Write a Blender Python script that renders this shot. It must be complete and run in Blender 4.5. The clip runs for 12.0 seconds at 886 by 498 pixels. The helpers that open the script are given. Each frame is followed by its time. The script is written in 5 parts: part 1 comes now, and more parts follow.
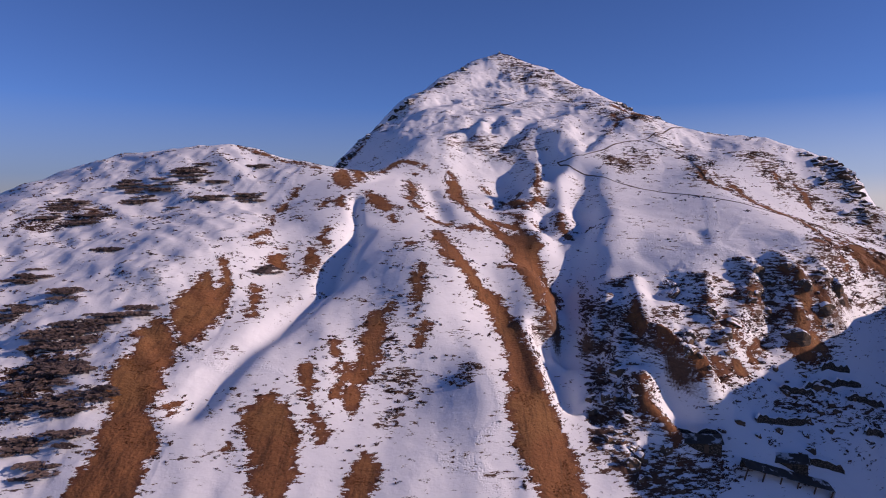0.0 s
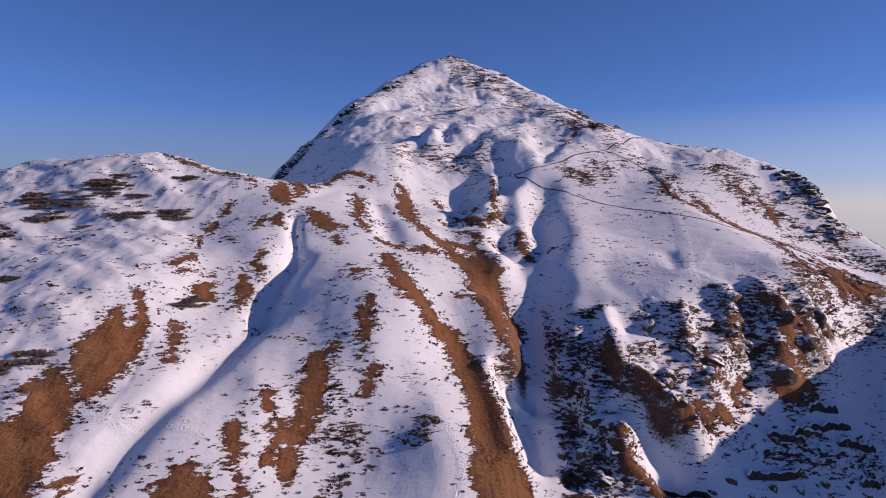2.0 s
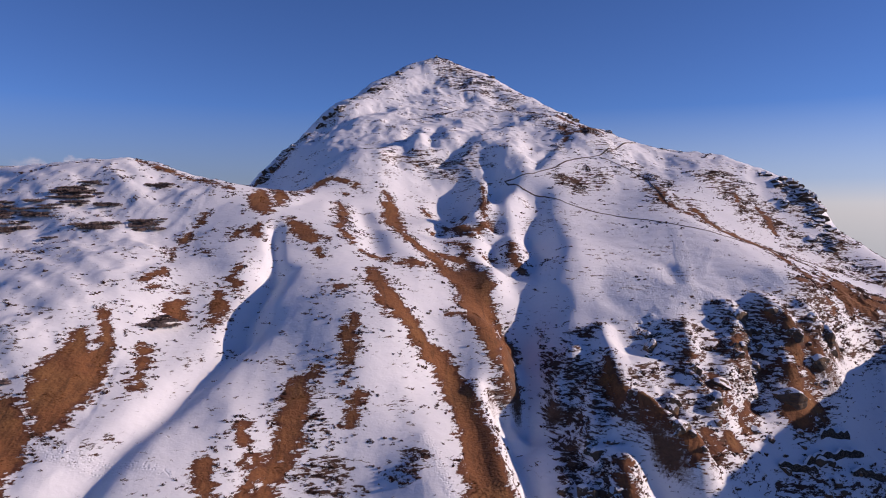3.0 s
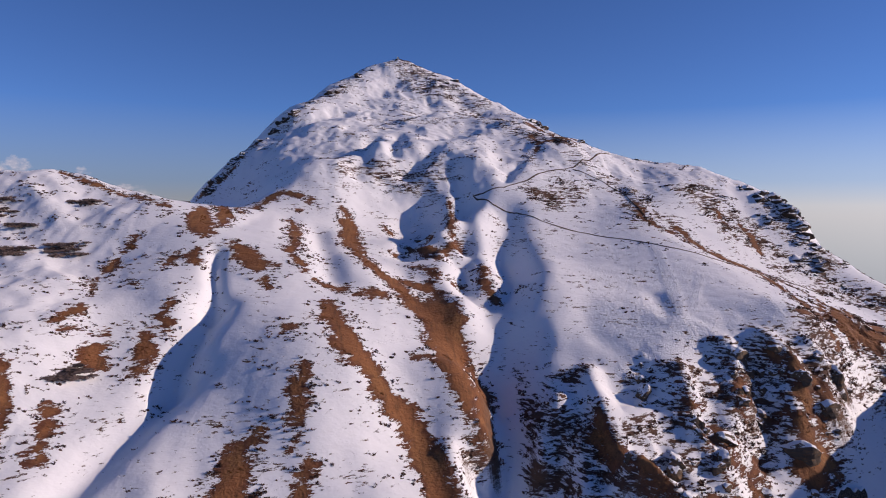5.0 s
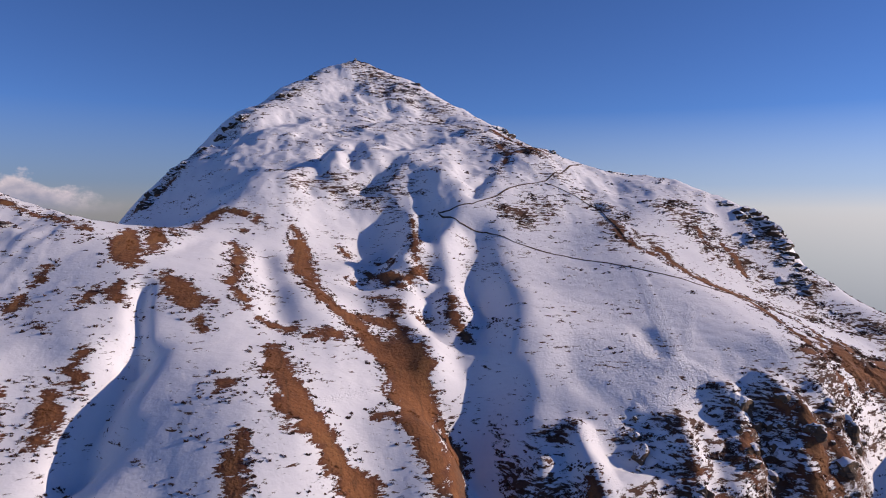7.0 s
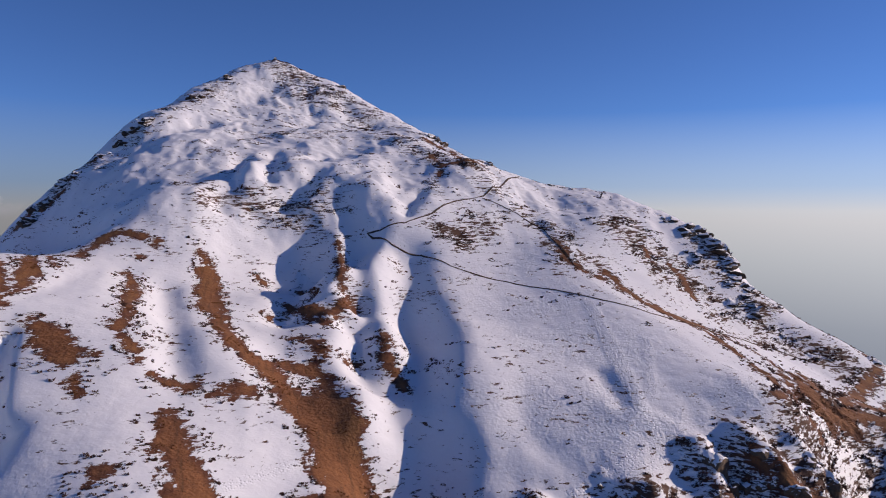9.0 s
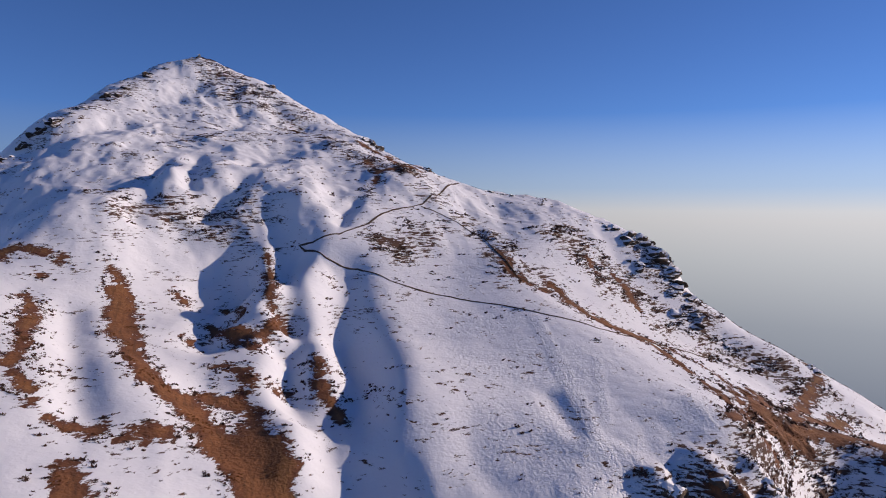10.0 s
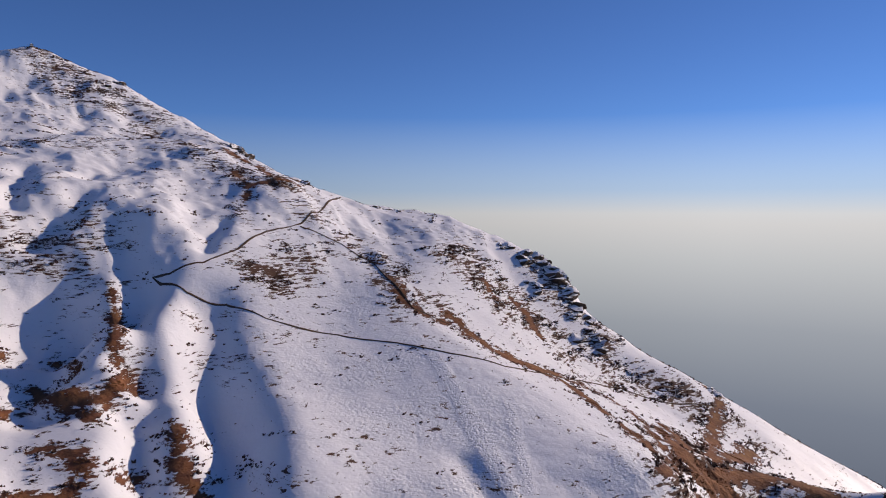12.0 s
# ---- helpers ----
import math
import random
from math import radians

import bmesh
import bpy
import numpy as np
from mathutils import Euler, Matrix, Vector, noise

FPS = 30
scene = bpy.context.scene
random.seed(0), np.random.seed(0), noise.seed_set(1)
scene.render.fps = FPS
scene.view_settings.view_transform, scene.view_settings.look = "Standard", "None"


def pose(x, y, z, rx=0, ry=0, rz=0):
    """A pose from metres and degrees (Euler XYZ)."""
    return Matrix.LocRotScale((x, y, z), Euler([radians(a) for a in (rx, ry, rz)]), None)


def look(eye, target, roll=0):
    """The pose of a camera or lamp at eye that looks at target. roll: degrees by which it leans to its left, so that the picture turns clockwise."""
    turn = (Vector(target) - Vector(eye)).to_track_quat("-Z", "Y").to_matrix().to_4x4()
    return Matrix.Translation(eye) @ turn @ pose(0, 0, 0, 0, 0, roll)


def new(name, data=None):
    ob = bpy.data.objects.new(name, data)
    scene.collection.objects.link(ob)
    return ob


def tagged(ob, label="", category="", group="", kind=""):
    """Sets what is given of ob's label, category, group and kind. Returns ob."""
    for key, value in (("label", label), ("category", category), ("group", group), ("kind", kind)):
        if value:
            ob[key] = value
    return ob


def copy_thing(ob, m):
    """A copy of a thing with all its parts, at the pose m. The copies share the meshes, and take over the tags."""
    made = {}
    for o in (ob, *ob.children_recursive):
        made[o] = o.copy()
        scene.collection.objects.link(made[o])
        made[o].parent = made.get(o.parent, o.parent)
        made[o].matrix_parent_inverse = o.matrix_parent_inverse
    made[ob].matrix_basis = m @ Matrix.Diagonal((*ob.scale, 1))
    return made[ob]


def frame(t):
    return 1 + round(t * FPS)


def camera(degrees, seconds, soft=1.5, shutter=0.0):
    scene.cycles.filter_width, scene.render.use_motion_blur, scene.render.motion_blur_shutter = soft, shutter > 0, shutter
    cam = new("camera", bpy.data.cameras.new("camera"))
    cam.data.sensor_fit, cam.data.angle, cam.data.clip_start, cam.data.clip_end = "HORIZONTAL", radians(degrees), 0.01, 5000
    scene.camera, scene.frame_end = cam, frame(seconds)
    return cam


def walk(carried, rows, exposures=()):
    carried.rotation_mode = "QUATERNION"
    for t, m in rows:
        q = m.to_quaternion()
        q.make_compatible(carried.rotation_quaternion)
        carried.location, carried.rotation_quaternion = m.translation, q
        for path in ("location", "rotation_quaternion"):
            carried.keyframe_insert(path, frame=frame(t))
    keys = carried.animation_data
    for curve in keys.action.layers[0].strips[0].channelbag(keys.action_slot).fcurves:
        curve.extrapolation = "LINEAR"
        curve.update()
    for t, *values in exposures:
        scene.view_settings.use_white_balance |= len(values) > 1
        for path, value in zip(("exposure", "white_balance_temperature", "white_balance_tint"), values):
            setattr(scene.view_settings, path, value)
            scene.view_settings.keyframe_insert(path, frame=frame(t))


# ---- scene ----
cam = camera(64.78, 12.0, soft=1.0)
ROWS = [
    (0, 0.03, -0.21, 100.76, 86.64, 0.085, -0.012),
    (0.5, -0.28, 5.36, 102.21, 86.64, 0.039, -0.721),
    (1, -0.51, 11.02, 103.66, 86.664, -0.004, -1.662),
    (1.5, -0.71, 16.7, 105.1, 86.682, -0.052, -3.064),
    (2, -0.91, 22.39, 106.57, 86.692, -0.058, -4.364),
    (2.5, -1.01, 28.01, 108.07, 86.7, -0.084, -4.965),
    (3, -1.03, 33.54, 109.55, 86.717, -0.123, -5.581),
    (5, 0, 56.19, 115.41, 86.767, -0.21, -8.851),
    (5.5, 0.45, 61.86, 116.9, 86.776, -0.248, -9.739),
    (6, 0.92, 67.48, 118.39, 86.788, -0.274, -10.498),
    (6.5, 1.47, 73.05, 119.9, 86.792, -0.297, -11.252),
    (7, 2.09, 78.54, 121.42, 86.806, -0.303, -12.27),
    (9, 5.73, 100.64, 127.39, 86.829, -0.325, -18.326),
    (9.5, 7.01, 106.12, 128.82, 86.842, -0.28, -20.743),
    (10, 8.34, 111.71, 130.21, 86.868, -0.215, -23.73),
    (10.5, 9.75, 117.37, 131.58, 86.89, -0.17, -26.616),
    (11, 11.29, 122.96, 132.89, 86.95, -0.109, -28.966),
    (11.5, 13.05, 128.49, 134.23, 86.98, -0.071, -31.359),
    (12, 14.93, 133.93, 135.57, 87.005, -0.03, -34.13),
]
walk(cam, [(t, pose(x, y, z, rx, ry, rz)) for t, x, y, z, rx, ry, rz in ROWS], [(0.0, -0.06, 6550, 31), (3.0, 0.0, 6530, 26), (6.0, 0.0, 6500, 22), (9.0, -0.03, 6450, 21), (12.0, -0.04, 6650, 18)])

# ---- light: low sun from the right, clear deep sky ----
SUN_AZ, SUN_EL = 95.0, 20.0
world = bpy.data.worlds.new("sky")
scene.world = world
world.use_nodes = True
wt = world.node_tree
sky = wt.nodes.new("ShaderNodeTexSky")
sky.sky_type, sky.sun_disc = "NISHITA", False
sky.sun_elevation, sky.sun_rotation = radians(SUN_EL), radians(SUN_AZ)
sky.altitude, sky.air_density, sky.dust_density, sky.ozone_density = 3500, 1.0, 0.05, 5.5
deep = wt.nodes.new("ShaderNodeMix")
deep.data_type, deep.blend_type = "RGBA", "MULTIPLY"
deep.inputs["Factor"].default_value, deep.inputs["B"].default_value = 1.0, (0.79, 0.96, 1.17, 1.0)
wt.links.new(sky.outputs[0], deep.inputs["A"])
wt.links.new(deep.outputs["Result"], wt.nodes["Background"].inputs[0])
wt.nodes["Background"].inputs[1].default_value = 0.086
sun = new("sun", bpy.data.lights.new("sun", "SUN"))
sun.data.energy, sun.data.angle, sun.data.color = 4.2, radians(0.5), (1.0, 0.86, 0.70)
ca, ce = radians(SUN_AZ), radians(SUN_EL)
sun.matrix_world = look((0, 0, 800), (-math.sin(ca) * math.cos(ce) * 800, -math.cos(ca) * math.cos(ce) * 800, 800 - math.sin(ce) * 800))


# ---- materials ----
class Nodes:
    """A small wrapper for building a node material."""

    def __init__(self, name):
        self.mat = bpy.data.materials.new(name)
        self.mat.use_nodes = True
        self.t = self.mat.node_tree
        self.bsdf = self.t.nodes["Principled BSDF"]
        self.bsdf.inputs["Specular IOR Level"].default_value = 0.25

    def put(self, socket, value):
        if isinstance(value, bpy.types.NodeSocket):
            self.t.links.new(value, socket)
        else:
            socket.default_value = value

    def pos(self, sx=1.0, sy=1.0, sz=1.0, source="Position"):
        if source == "Position":
            v = self.t.nodes.new("ShaderNodeNewGeometry").outputs["Position"]
        else:
            v = self.t.nodes.new("ShaderNodeTexCoord").outputs["Object"]
        m = self.t.nodes.new("ShaderNodeMapping")
        m.inputs["Scale"].default_value = (sx, sy, sz)
        self.t.links.new(v, m.inputs["Vector"])
        return m.outputs[0]

    def noise(self, vec, scale=1.0, detail=4.0, rough=0.55, warp=0.0):
        n = self.t.nodes.new("ShaderNodeTexNoise")
        self.t.links.new(vec, n.inputs["Vector"])
        n.inputs["Scale"].default_value, n.inputs["Detail"].default_value = scale, detail
        n.inputs["Roughness"].default_value, n.inputs["Distortion"].default_value = rough, warp
        return n.outputs["Fac"]

    def voronoi(self, vec, scale=1.0):
        n = self.t.nodes.new("ShaderNodeTexVoronoi")
        self.t.links.new(vec, n.inputs["Vector"])
        n.inputs["Scale"].default_value = scale
        return n.outputs["Distance"]

    def attr(self, name):
        a = self.t.nodes.new("ShaderNodeAttribute")
        a.attribute_name = name
        return a.outputs["Fac"]

    def math(self, op, a, b=0.0, c=0.0):
        m = self.t.nodes.new("ShaderNodeMath")
        m.operation = op
        for i, v in enumerate((a, b, c)):
            self.put(m.inputs[i], v)
        return m.outputs[0]

    def step(self, v, lo, hi, a=0.0, b=1.0):
        m = self.t.nodes.new("ShaderNodeMapRange")
        for i, x in enumerate((v, lo, hi, a, b)):
            self.put(m.inputs[i], x)
        return m.outputs[0]

    def mix(self, fac, a, b):
        m = self.t.nodes.new("ShaderNodeMix")
        m.data_type = "RGBA"
        self.put(m.inputs["Factor"], fac)
        for s, v in ((m.inputs["A"], a), (m.inputs["B"], b)):
            self.put(s, v if isinstance(v, bpy.types.NodeSocket) else (*v, 1.0))
        return m.outputs["Result"]

    def up(self):
        g = self.t.nodes.new("ShaderNodeNewGeometry")
        s = self.t.nodes.new("ShaderNodeSeparateXYZ")
        self.t.links.new(g.outputs["Normal"], s.inputs[0])
        return s.outputs["Z"]

    def true_up(self):
        g = self.t.nodes.new("ShaderNodeNewGeometry")
        s = self.t.nodes.new("ShaderNodeSeparateXYZ")
        self.t.links.new(g.outputs["True Normal"], s.inputs[0])
        return s.outputs["Z"]

    def random(self):
        return self.t.nodes.new("ShaderNodeObjectInfo").outputs["Random"]

    def bump(self, height, strength=0.5, distance=0.1):
        b = self.t.nodes.new("ShaderNodeBump")
        b.inputs["Strength"].default_value, b.inputs["Distance"].default_value = strength, distance
        self.t.links.new(height, b.inputs["Height"])
        self.t.links.new(b.outputs[0], self.bsdf.inputs["Normal"])

    def done(self, colour, rough=0.8):
        self.put(self.bsdf.inputs["Base Color"], colour if isinstance(colour, bpy.types.NodeSocket) else (*colour, 1.0))
        self.put(self.bsdf.inputs["Roughness"], rough)
        return self.mat


def ground_material():
    n = Nodes("snowy_ground")
    bare, scrub = n.attr("bare"), n.attr("scrub")
    band = n.noise(n.pos(0.30, 0.30, 1.5), 1.0, 6.0, 0.66)
    fine = n.noise(n.pos(0.9, 0.9, 3.6), 1.0, 5.0, 0.7)
    edge = n.math("ADD", n.math("MULTIPLY", n.math("SUBTRACT", band, 0.5), 7.0), n.math("MULTIPLY", n.math("SUBTRACT", fine, 0.5), 6.0))
    grass = n.step(n.math("ADD", bare, edge), -0.12, 0.25)
    # tussocks that poke through the snow, in strips along the slope
    tuss = n.noise(n.pos(0.42, 0.42, 1.9), 1.0, 6.0, 0.68)
    patchy = n.noise(n.pos(0.07, 0.07, 0.2), 1.0, 3.0)
    limit = n.math("SUBTRACT", n.step(scrub, 0.0, 1.0, 0.632, 0.51), n.math("MULTIPLY", n.math("SUBTRACT", patchy, 0.5), 0.42))
    poke = n.step(n.math("SUBTRACT", tuss, limit), 0.0, 0.035)
    dash = n.noise(n.pos(0.17, 0.17, 1.15), 1.0, 6.0, 0.7)
    limit = n.math("SUBTRACT", n.step(scrub, 0.0, 1.0, 0.66, 0.545), n.math("MULTIPLY", n.math("SUBTRACT", patchy, 0.5), 0.36))
    poke = n.math("MAXIMUM", poke, n.step(n.math("SUBTRACT", dash, limit), 0.0, 0.03))
    # steep faces hold no snow
    rough_up = n.math("ADD", n.true_up(), n.math("MULTIPLY", n.math("SUBTRACT", fine, 0.5), 0.22))
    rock = n.step(rough_up, 0.48, 0.39)
    snow_c = n.mix(n.noise(n.pos(0.05, 0.05, 0.12), 1.0, 5.0), (0.77, 0.772, 0.80), (0.85, 0.85, 0.86))
    tone = n.noise(n.pos(0.35, 0.35, 0.5), 1.0, 7.0, 0.7)
    streak = n.noise(n.pos(0.9, 0.10, 0.22), 1.0, 4.0, 0.6)
    grass_c = n.mix(tone, (0.13, 0.050, 0.022), (0.33, 0.14, 0.056))
    grass_c = n.mix(n.step(n.noise(n.pos(0.035, 0.035, 0.06), 1.0, 3.0), 0.52, 0.64), grass_c, n.mix(tone, (0.15, 0.068, 0.027), (0.33, 0.155, 0.06)))
    grass_c = n.mix(n.step(streak, 0.50, 0.68, 0.0, 0.65), grass_c, (0.085, 0.038, 0.018))
    grass_c = n.mix(n.step(n.noise(n.pos(2.4, 2.4, 2.4), 1.0, 3.0), 0.55, 0.70, 0.0, 0.8), grass_c, (0.09, 0.038, 0.017))
    fringe = n.step(n.math("ADD", bare, n.math("MULTIPLY", n.math("SUBTRACT", tone, 0.5), 3.0)), 1.9, 0.5)
    grass_c = n.mix(fringe, grass_c, n.mix(tone, (0.075, 0.029, 0.018), (0.19, 0.074, 0.038)))
    dark_c = n.mix(tone, (0.055, 0.030, 0.023), (0.15, 0.075, 0.046))
    rock_c = n.mix(tone, (0.05, 0.034, 0.027), (0.20, 0.105, 0.06))
    c = n.mix(poke, snow_c, dark_c)
    c = n.mix(grass, c, grass_c)
    c = n.mix(rock, c, rock_c)
    cover = n.math("MAXIMUM", n.math("MAXIMUM", poke, grass), rock)
    lumps = n.noise(n.pos(0.5, 0.5, 0.5), 1.0, 6.0, 0.6)
    grain = n.noise(n.pos(1.1, 1.1, 1.1), 1.0, 5.0, 0.65)
    lumps = n.math("ADD", lumps, n.math("MULTIPLY", grain, 0.32))
    prints = n.math("MULTIPLY", n.noise(n.pos(1.5, 1.5, 1.5), 1.0, 3.0), n.step(n.noise(n.pos(0.05, 0.05, 0.05), 1.0, 2.0), 0.36, 0.60, 0.25, 1.0))
    trod = n.math("MULTIPLY", n.step(n.voronoi(n.pos(1.0, 1.0, 1.0), 1.9), 0.15, 0.45), n.attr("track"))
    prints = n.math("MULTIPLY", prints, n.step(n.attr("peck"), 0.0, 1.0, 0.06, 0.36))
    h = n.math("ADD", n.math("MULTIPLY", lumps, 0.15), n.math("ADD", prints, n.math("MULTIPLY", trod, 0.12)))
    h = n.math("SUBTRACT", h, n.math("MULTIPLY", cover, n.math("SUBTRACT", 0.35, n.math("MULTIPLY", n.noise(n.pos(1.3, 1.3, 1.3), 1.0, 5.0), 0.4))))
    n.bump(h, 0.9, 0.9)
    return n.done(c, n.step(cover, 0.0, 1.0, 0.55, 0.9))


def earth_material():
    n = Nodes("trodden_earth")
    a = n.noise(n.pos(1, 1, 1), 0.6, 6.0, 0.65)
    n.bump(a, 0.6, 0.2)
    return n.done(n.mix(a, (0.035, 0.025, 0.02), (0.15, 0.092, 0.058)), 0.95)


def haze_material():
    """The hazy distance far below, painted as a glow: lighter towards the horizon, clear above it."""
    n = Nodes("valley_haze_glow")
    g = n.t.nodes.new("ShaderNodeNewGeometry")
    s = n.t.nodes.new("ShaderNodeSeparateXYZ")
    n.t.links.new(g.outputs["Position"], s.inputs[0])
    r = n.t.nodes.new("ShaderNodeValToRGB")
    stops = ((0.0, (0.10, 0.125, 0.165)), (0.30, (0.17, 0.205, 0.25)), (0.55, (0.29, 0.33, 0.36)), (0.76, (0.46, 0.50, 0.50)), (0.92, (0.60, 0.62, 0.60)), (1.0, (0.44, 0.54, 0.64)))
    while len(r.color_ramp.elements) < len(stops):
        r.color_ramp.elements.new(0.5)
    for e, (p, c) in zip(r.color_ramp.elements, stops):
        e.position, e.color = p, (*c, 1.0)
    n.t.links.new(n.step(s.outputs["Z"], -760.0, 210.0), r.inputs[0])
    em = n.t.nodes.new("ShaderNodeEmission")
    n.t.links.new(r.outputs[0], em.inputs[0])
    # sun-side brightening of the haze is painted into the glow
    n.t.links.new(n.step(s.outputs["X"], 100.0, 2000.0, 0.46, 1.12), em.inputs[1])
    clear = n.t.nodes.new("ShaderNodeBsdfTransparent")
    m = n.t.nodes.new("ShaderNodeMixShader")
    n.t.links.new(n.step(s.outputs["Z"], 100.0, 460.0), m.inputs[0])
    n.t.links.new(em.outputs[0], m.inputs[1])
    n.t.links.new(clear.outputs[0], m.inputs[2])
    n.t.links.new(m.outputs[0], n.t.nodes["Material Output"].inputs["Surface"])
    return n.mat


# ---- the lie of the land ----
LAND = {}
FOLDS = []
GRASS, SCRUB, PATH, SHRUB, CRAG, OUTCROP, BOULDER, HUT, WALL, TRACK, RUBBLE, CLEAR = ([] for _ in range(12))


def crest(name, *line):
    """A crest, gully or foot line of the land: places (x, y, height)."""
    LAND[name] = list(line)


def fold(high, wide, *line):
    """A gully (high below zero) or a rib too narrow for the large lines."""
    FOLDS.append((list(line), high, wide))


def strip(kind, *line):
    """A strip of ground cover: places (x, y, half width)."""
    kind.append(list(line))


crest("east_ridge", (41, 511, 211.5), (57.8, 511, 205.8), (68.6, 508, 201.5), (77.9, 505, 198), (92.8, 490, 185.1), (101.3, 460, 175), (107.6, 430, 164.5), (109, 400, 154.7), (118.1, 375, 145.5), (138.3, 362, 136.9), (146.8, 352, 136), (158.5, 340, 133), (164.9, 322, 128), (176.7, 312, 118.6), (180, 303, 112.2), (179.6, 296, 105.5), (184, 283, 96.4), (192.4, 268, 87.3), (200.7, 258, 79.8), (206.2, 240, 72.4), (220.2, 225, 61.3), (262, 190, 36))
crest("east_back", (75, 565, 160), (130, 520, 145), (145, 440, 125), (165, 400, 115), (195, 350, 98), (191, 303, 94), (202, 312, 80), (194, 288, 84), (212, 292, 64), (230, 268, 48), (255, 240, 28), (280, 210, 10))
crest("west_ridge", (17, 497, 200.8), (-2.7, 475, 187.1), (-22, 427, 167.4), (-33, 403, 149.7), (-47.8, 388, 136.8), (-59.3, 375, 121.6))
crest("west_back", (25, 560, 178), (-25, 520, 150), (-65, 460, 112), (-85, 415, 90), (-100, 375, 84))
crest("hill_crest", (-46.3, 278, 117.1), (-55.4, 280, 118.7), (-68.6, 288, 122.1), (-87.1, 300, 127.9), (-120, 318, 124.5), (-142, 328, 123.8), (-171, 310, 114), (-190, 285, 103))
crest("hill_back", (-45, 325, 104), (-75, 345, 100), (-110, 360, 102), (-160, 375, 94), (-225, 330, 80))
crest("summit_face", (35, 482, 192.3), (12, 445, 174.9), (51, 414, 162.5), (78, 440, 168.2), (-8, 380, 147.4), (22, 381, 151.3), (48, 378, 151), (72, 364, 147.5))
crest("middle_face", (-22, 355, 134.8), (-2, 338, 134.9), (13, 337, 138.2), (27, 359, 145.3), (58, 333, 139.5), (75, 326, 133.5), (98, 343, 144.8), (118, 325, 128), (148, 323, 129.5))
crest("saddle", (-49, 268, 115.6), (-38, 265, 112.7), (-25, 298, 117.2), (-22, 332, 127.7), (-12, 287, 111.7), (4, 298, 114), (17, 314, 121.4), (26, 284, 107.8))
crest("upper_gully", (44, 321, 131.4), (36, 311, 119.8), (34, 298, 111.8), (38, 284, 112.3), (30, 264, 100.8), (42, 264, 102.7), (44, 253, 101.4), (39, 244, 95.4))
crest("main_gully", (44, 232, 96), (45, 215, 86.8), (38, 192, 73.7), (28, 174, 62.2), (36, 159, 55.2), (42, 138, 43.7))
crest("centre_spur", (5, 272, 104.5), (19, 251, 96.4), (10, 236, 95.6), (24, 214, 84.6), (24, 201, 83), (16, 189, 72.4), (14, 170, 64.4), (16, 150, 58), (6, 158, 62.3), (-6, 155, 58.2))
crest("gully_side", (53, 288, 116.3), (64, 284, 111.6), (68, 263, 101.5), (66, 236, 94.8), (58, 217, 87), (51, 200, 78.3), (51, 177, 67.1), (45, 163, 59.4))
crest("path_slope", (88, 302, 118.5), (84, 278, 106.9), (111, 300, 118.8), (131, 307, 124.7), (154, 300, 114.2), (164, 289, 104.6), (117, 278, 107), (109, 265, 104.8), (112, 250, 100.1), (172, 270, 89.9))
crest("east_slope", (95, 234, 94.9), (79, 242, 95.7), (86, 223, 91.8), (82, 211, 87.7), (85, 200, 80), (70, 178, 67.7), (55, 161, 61.1), (109, 229, 94.8), (116, 226, 92.8), (140, 245, 90.4))
crest("crag_edge", (115, 208, 89.1), (102, 206, 87.5), (86, 188, 72.9), (95, 182, 65.2), (134, 217, 85.4), (152, 222, 81.4), (170, 234, 77.2))
crest("crag_foot", (119, 193, 66.2), (122, 203, 77.1), (127, 211, 83.2), (134, 203, 71.7), (139, 192, 65.5))
crest("east_valley", (104, 176, 56.8), (96, 164, 52), (81, 160, 51.9), (80, 171, 58.9), (73, 149, 48.6), (54, 154, 55.5), (132, 180, 56), (138, 165, 55.3), (140, 145, 50.8))
crest("west_spur", (-28, 249, 106), (-42, 233, 99.3), (-36, 222, 94.5), (-17, 182, 73.3), (-18, 173, 69.1), (-27, 164, 66.5), (-17, 159, 59.9))
crest("hill_slope", (-77, 287, 124.2), (-73, 274, 117.3), (-92, 246, 101.6), (-117, 256, 104.7), (-56, 226, 94.7), (-49, 210, 85.2), (-50, 179, 72.8), (-71, 177, 75.9), (-73, 158, 66.8), (-87, 167, 70.3), (-51, 160, 66.3), (-52, 145, 58.5), (-33, 151, 60.5))
crest("west_flank", (-150, 285, 114.9), (-150, 240, 97.8), (-135, 200, 82.3), (-150, 160, 62.2), (-210, 230, 82.7))
# the spur's unseen southern end is added to throw shade on the valley
crest("near_shading_spur", (142, 221, 84.2), (149, 212, 81.3), (152, 203, 80.5), (154, 190, 83.6), (157, 172, 86.8), (160, 150, 92.8), (162, 125, 90.6), (172, 205, 68.8), (184, 185, 59), (190, 150, 55.3))
crest("foot", (-150, 100, 28), (-60, 105, 38), (0, 105, 34), (60, 105, 26), (140, 100, 8), (240, 120, 2))
crest("slope_west", (-35.4, 281.6, 115.7), (-38.9, 256.9, 110.6), (-13.2, 247.9, 103.7), (-55.8, 245.8, 101.7), (-30.7, 235.7, 99.8), (-16.2, 230, 97), (-65, 228.8, 97.8), (-55.2, 215.6, 92.4), (-38.3, 212.7, 86.1), (-62.1, 200.8, 86.9), (-62.1, 165, 68.9), (-62.5, 150.7, 62.1))
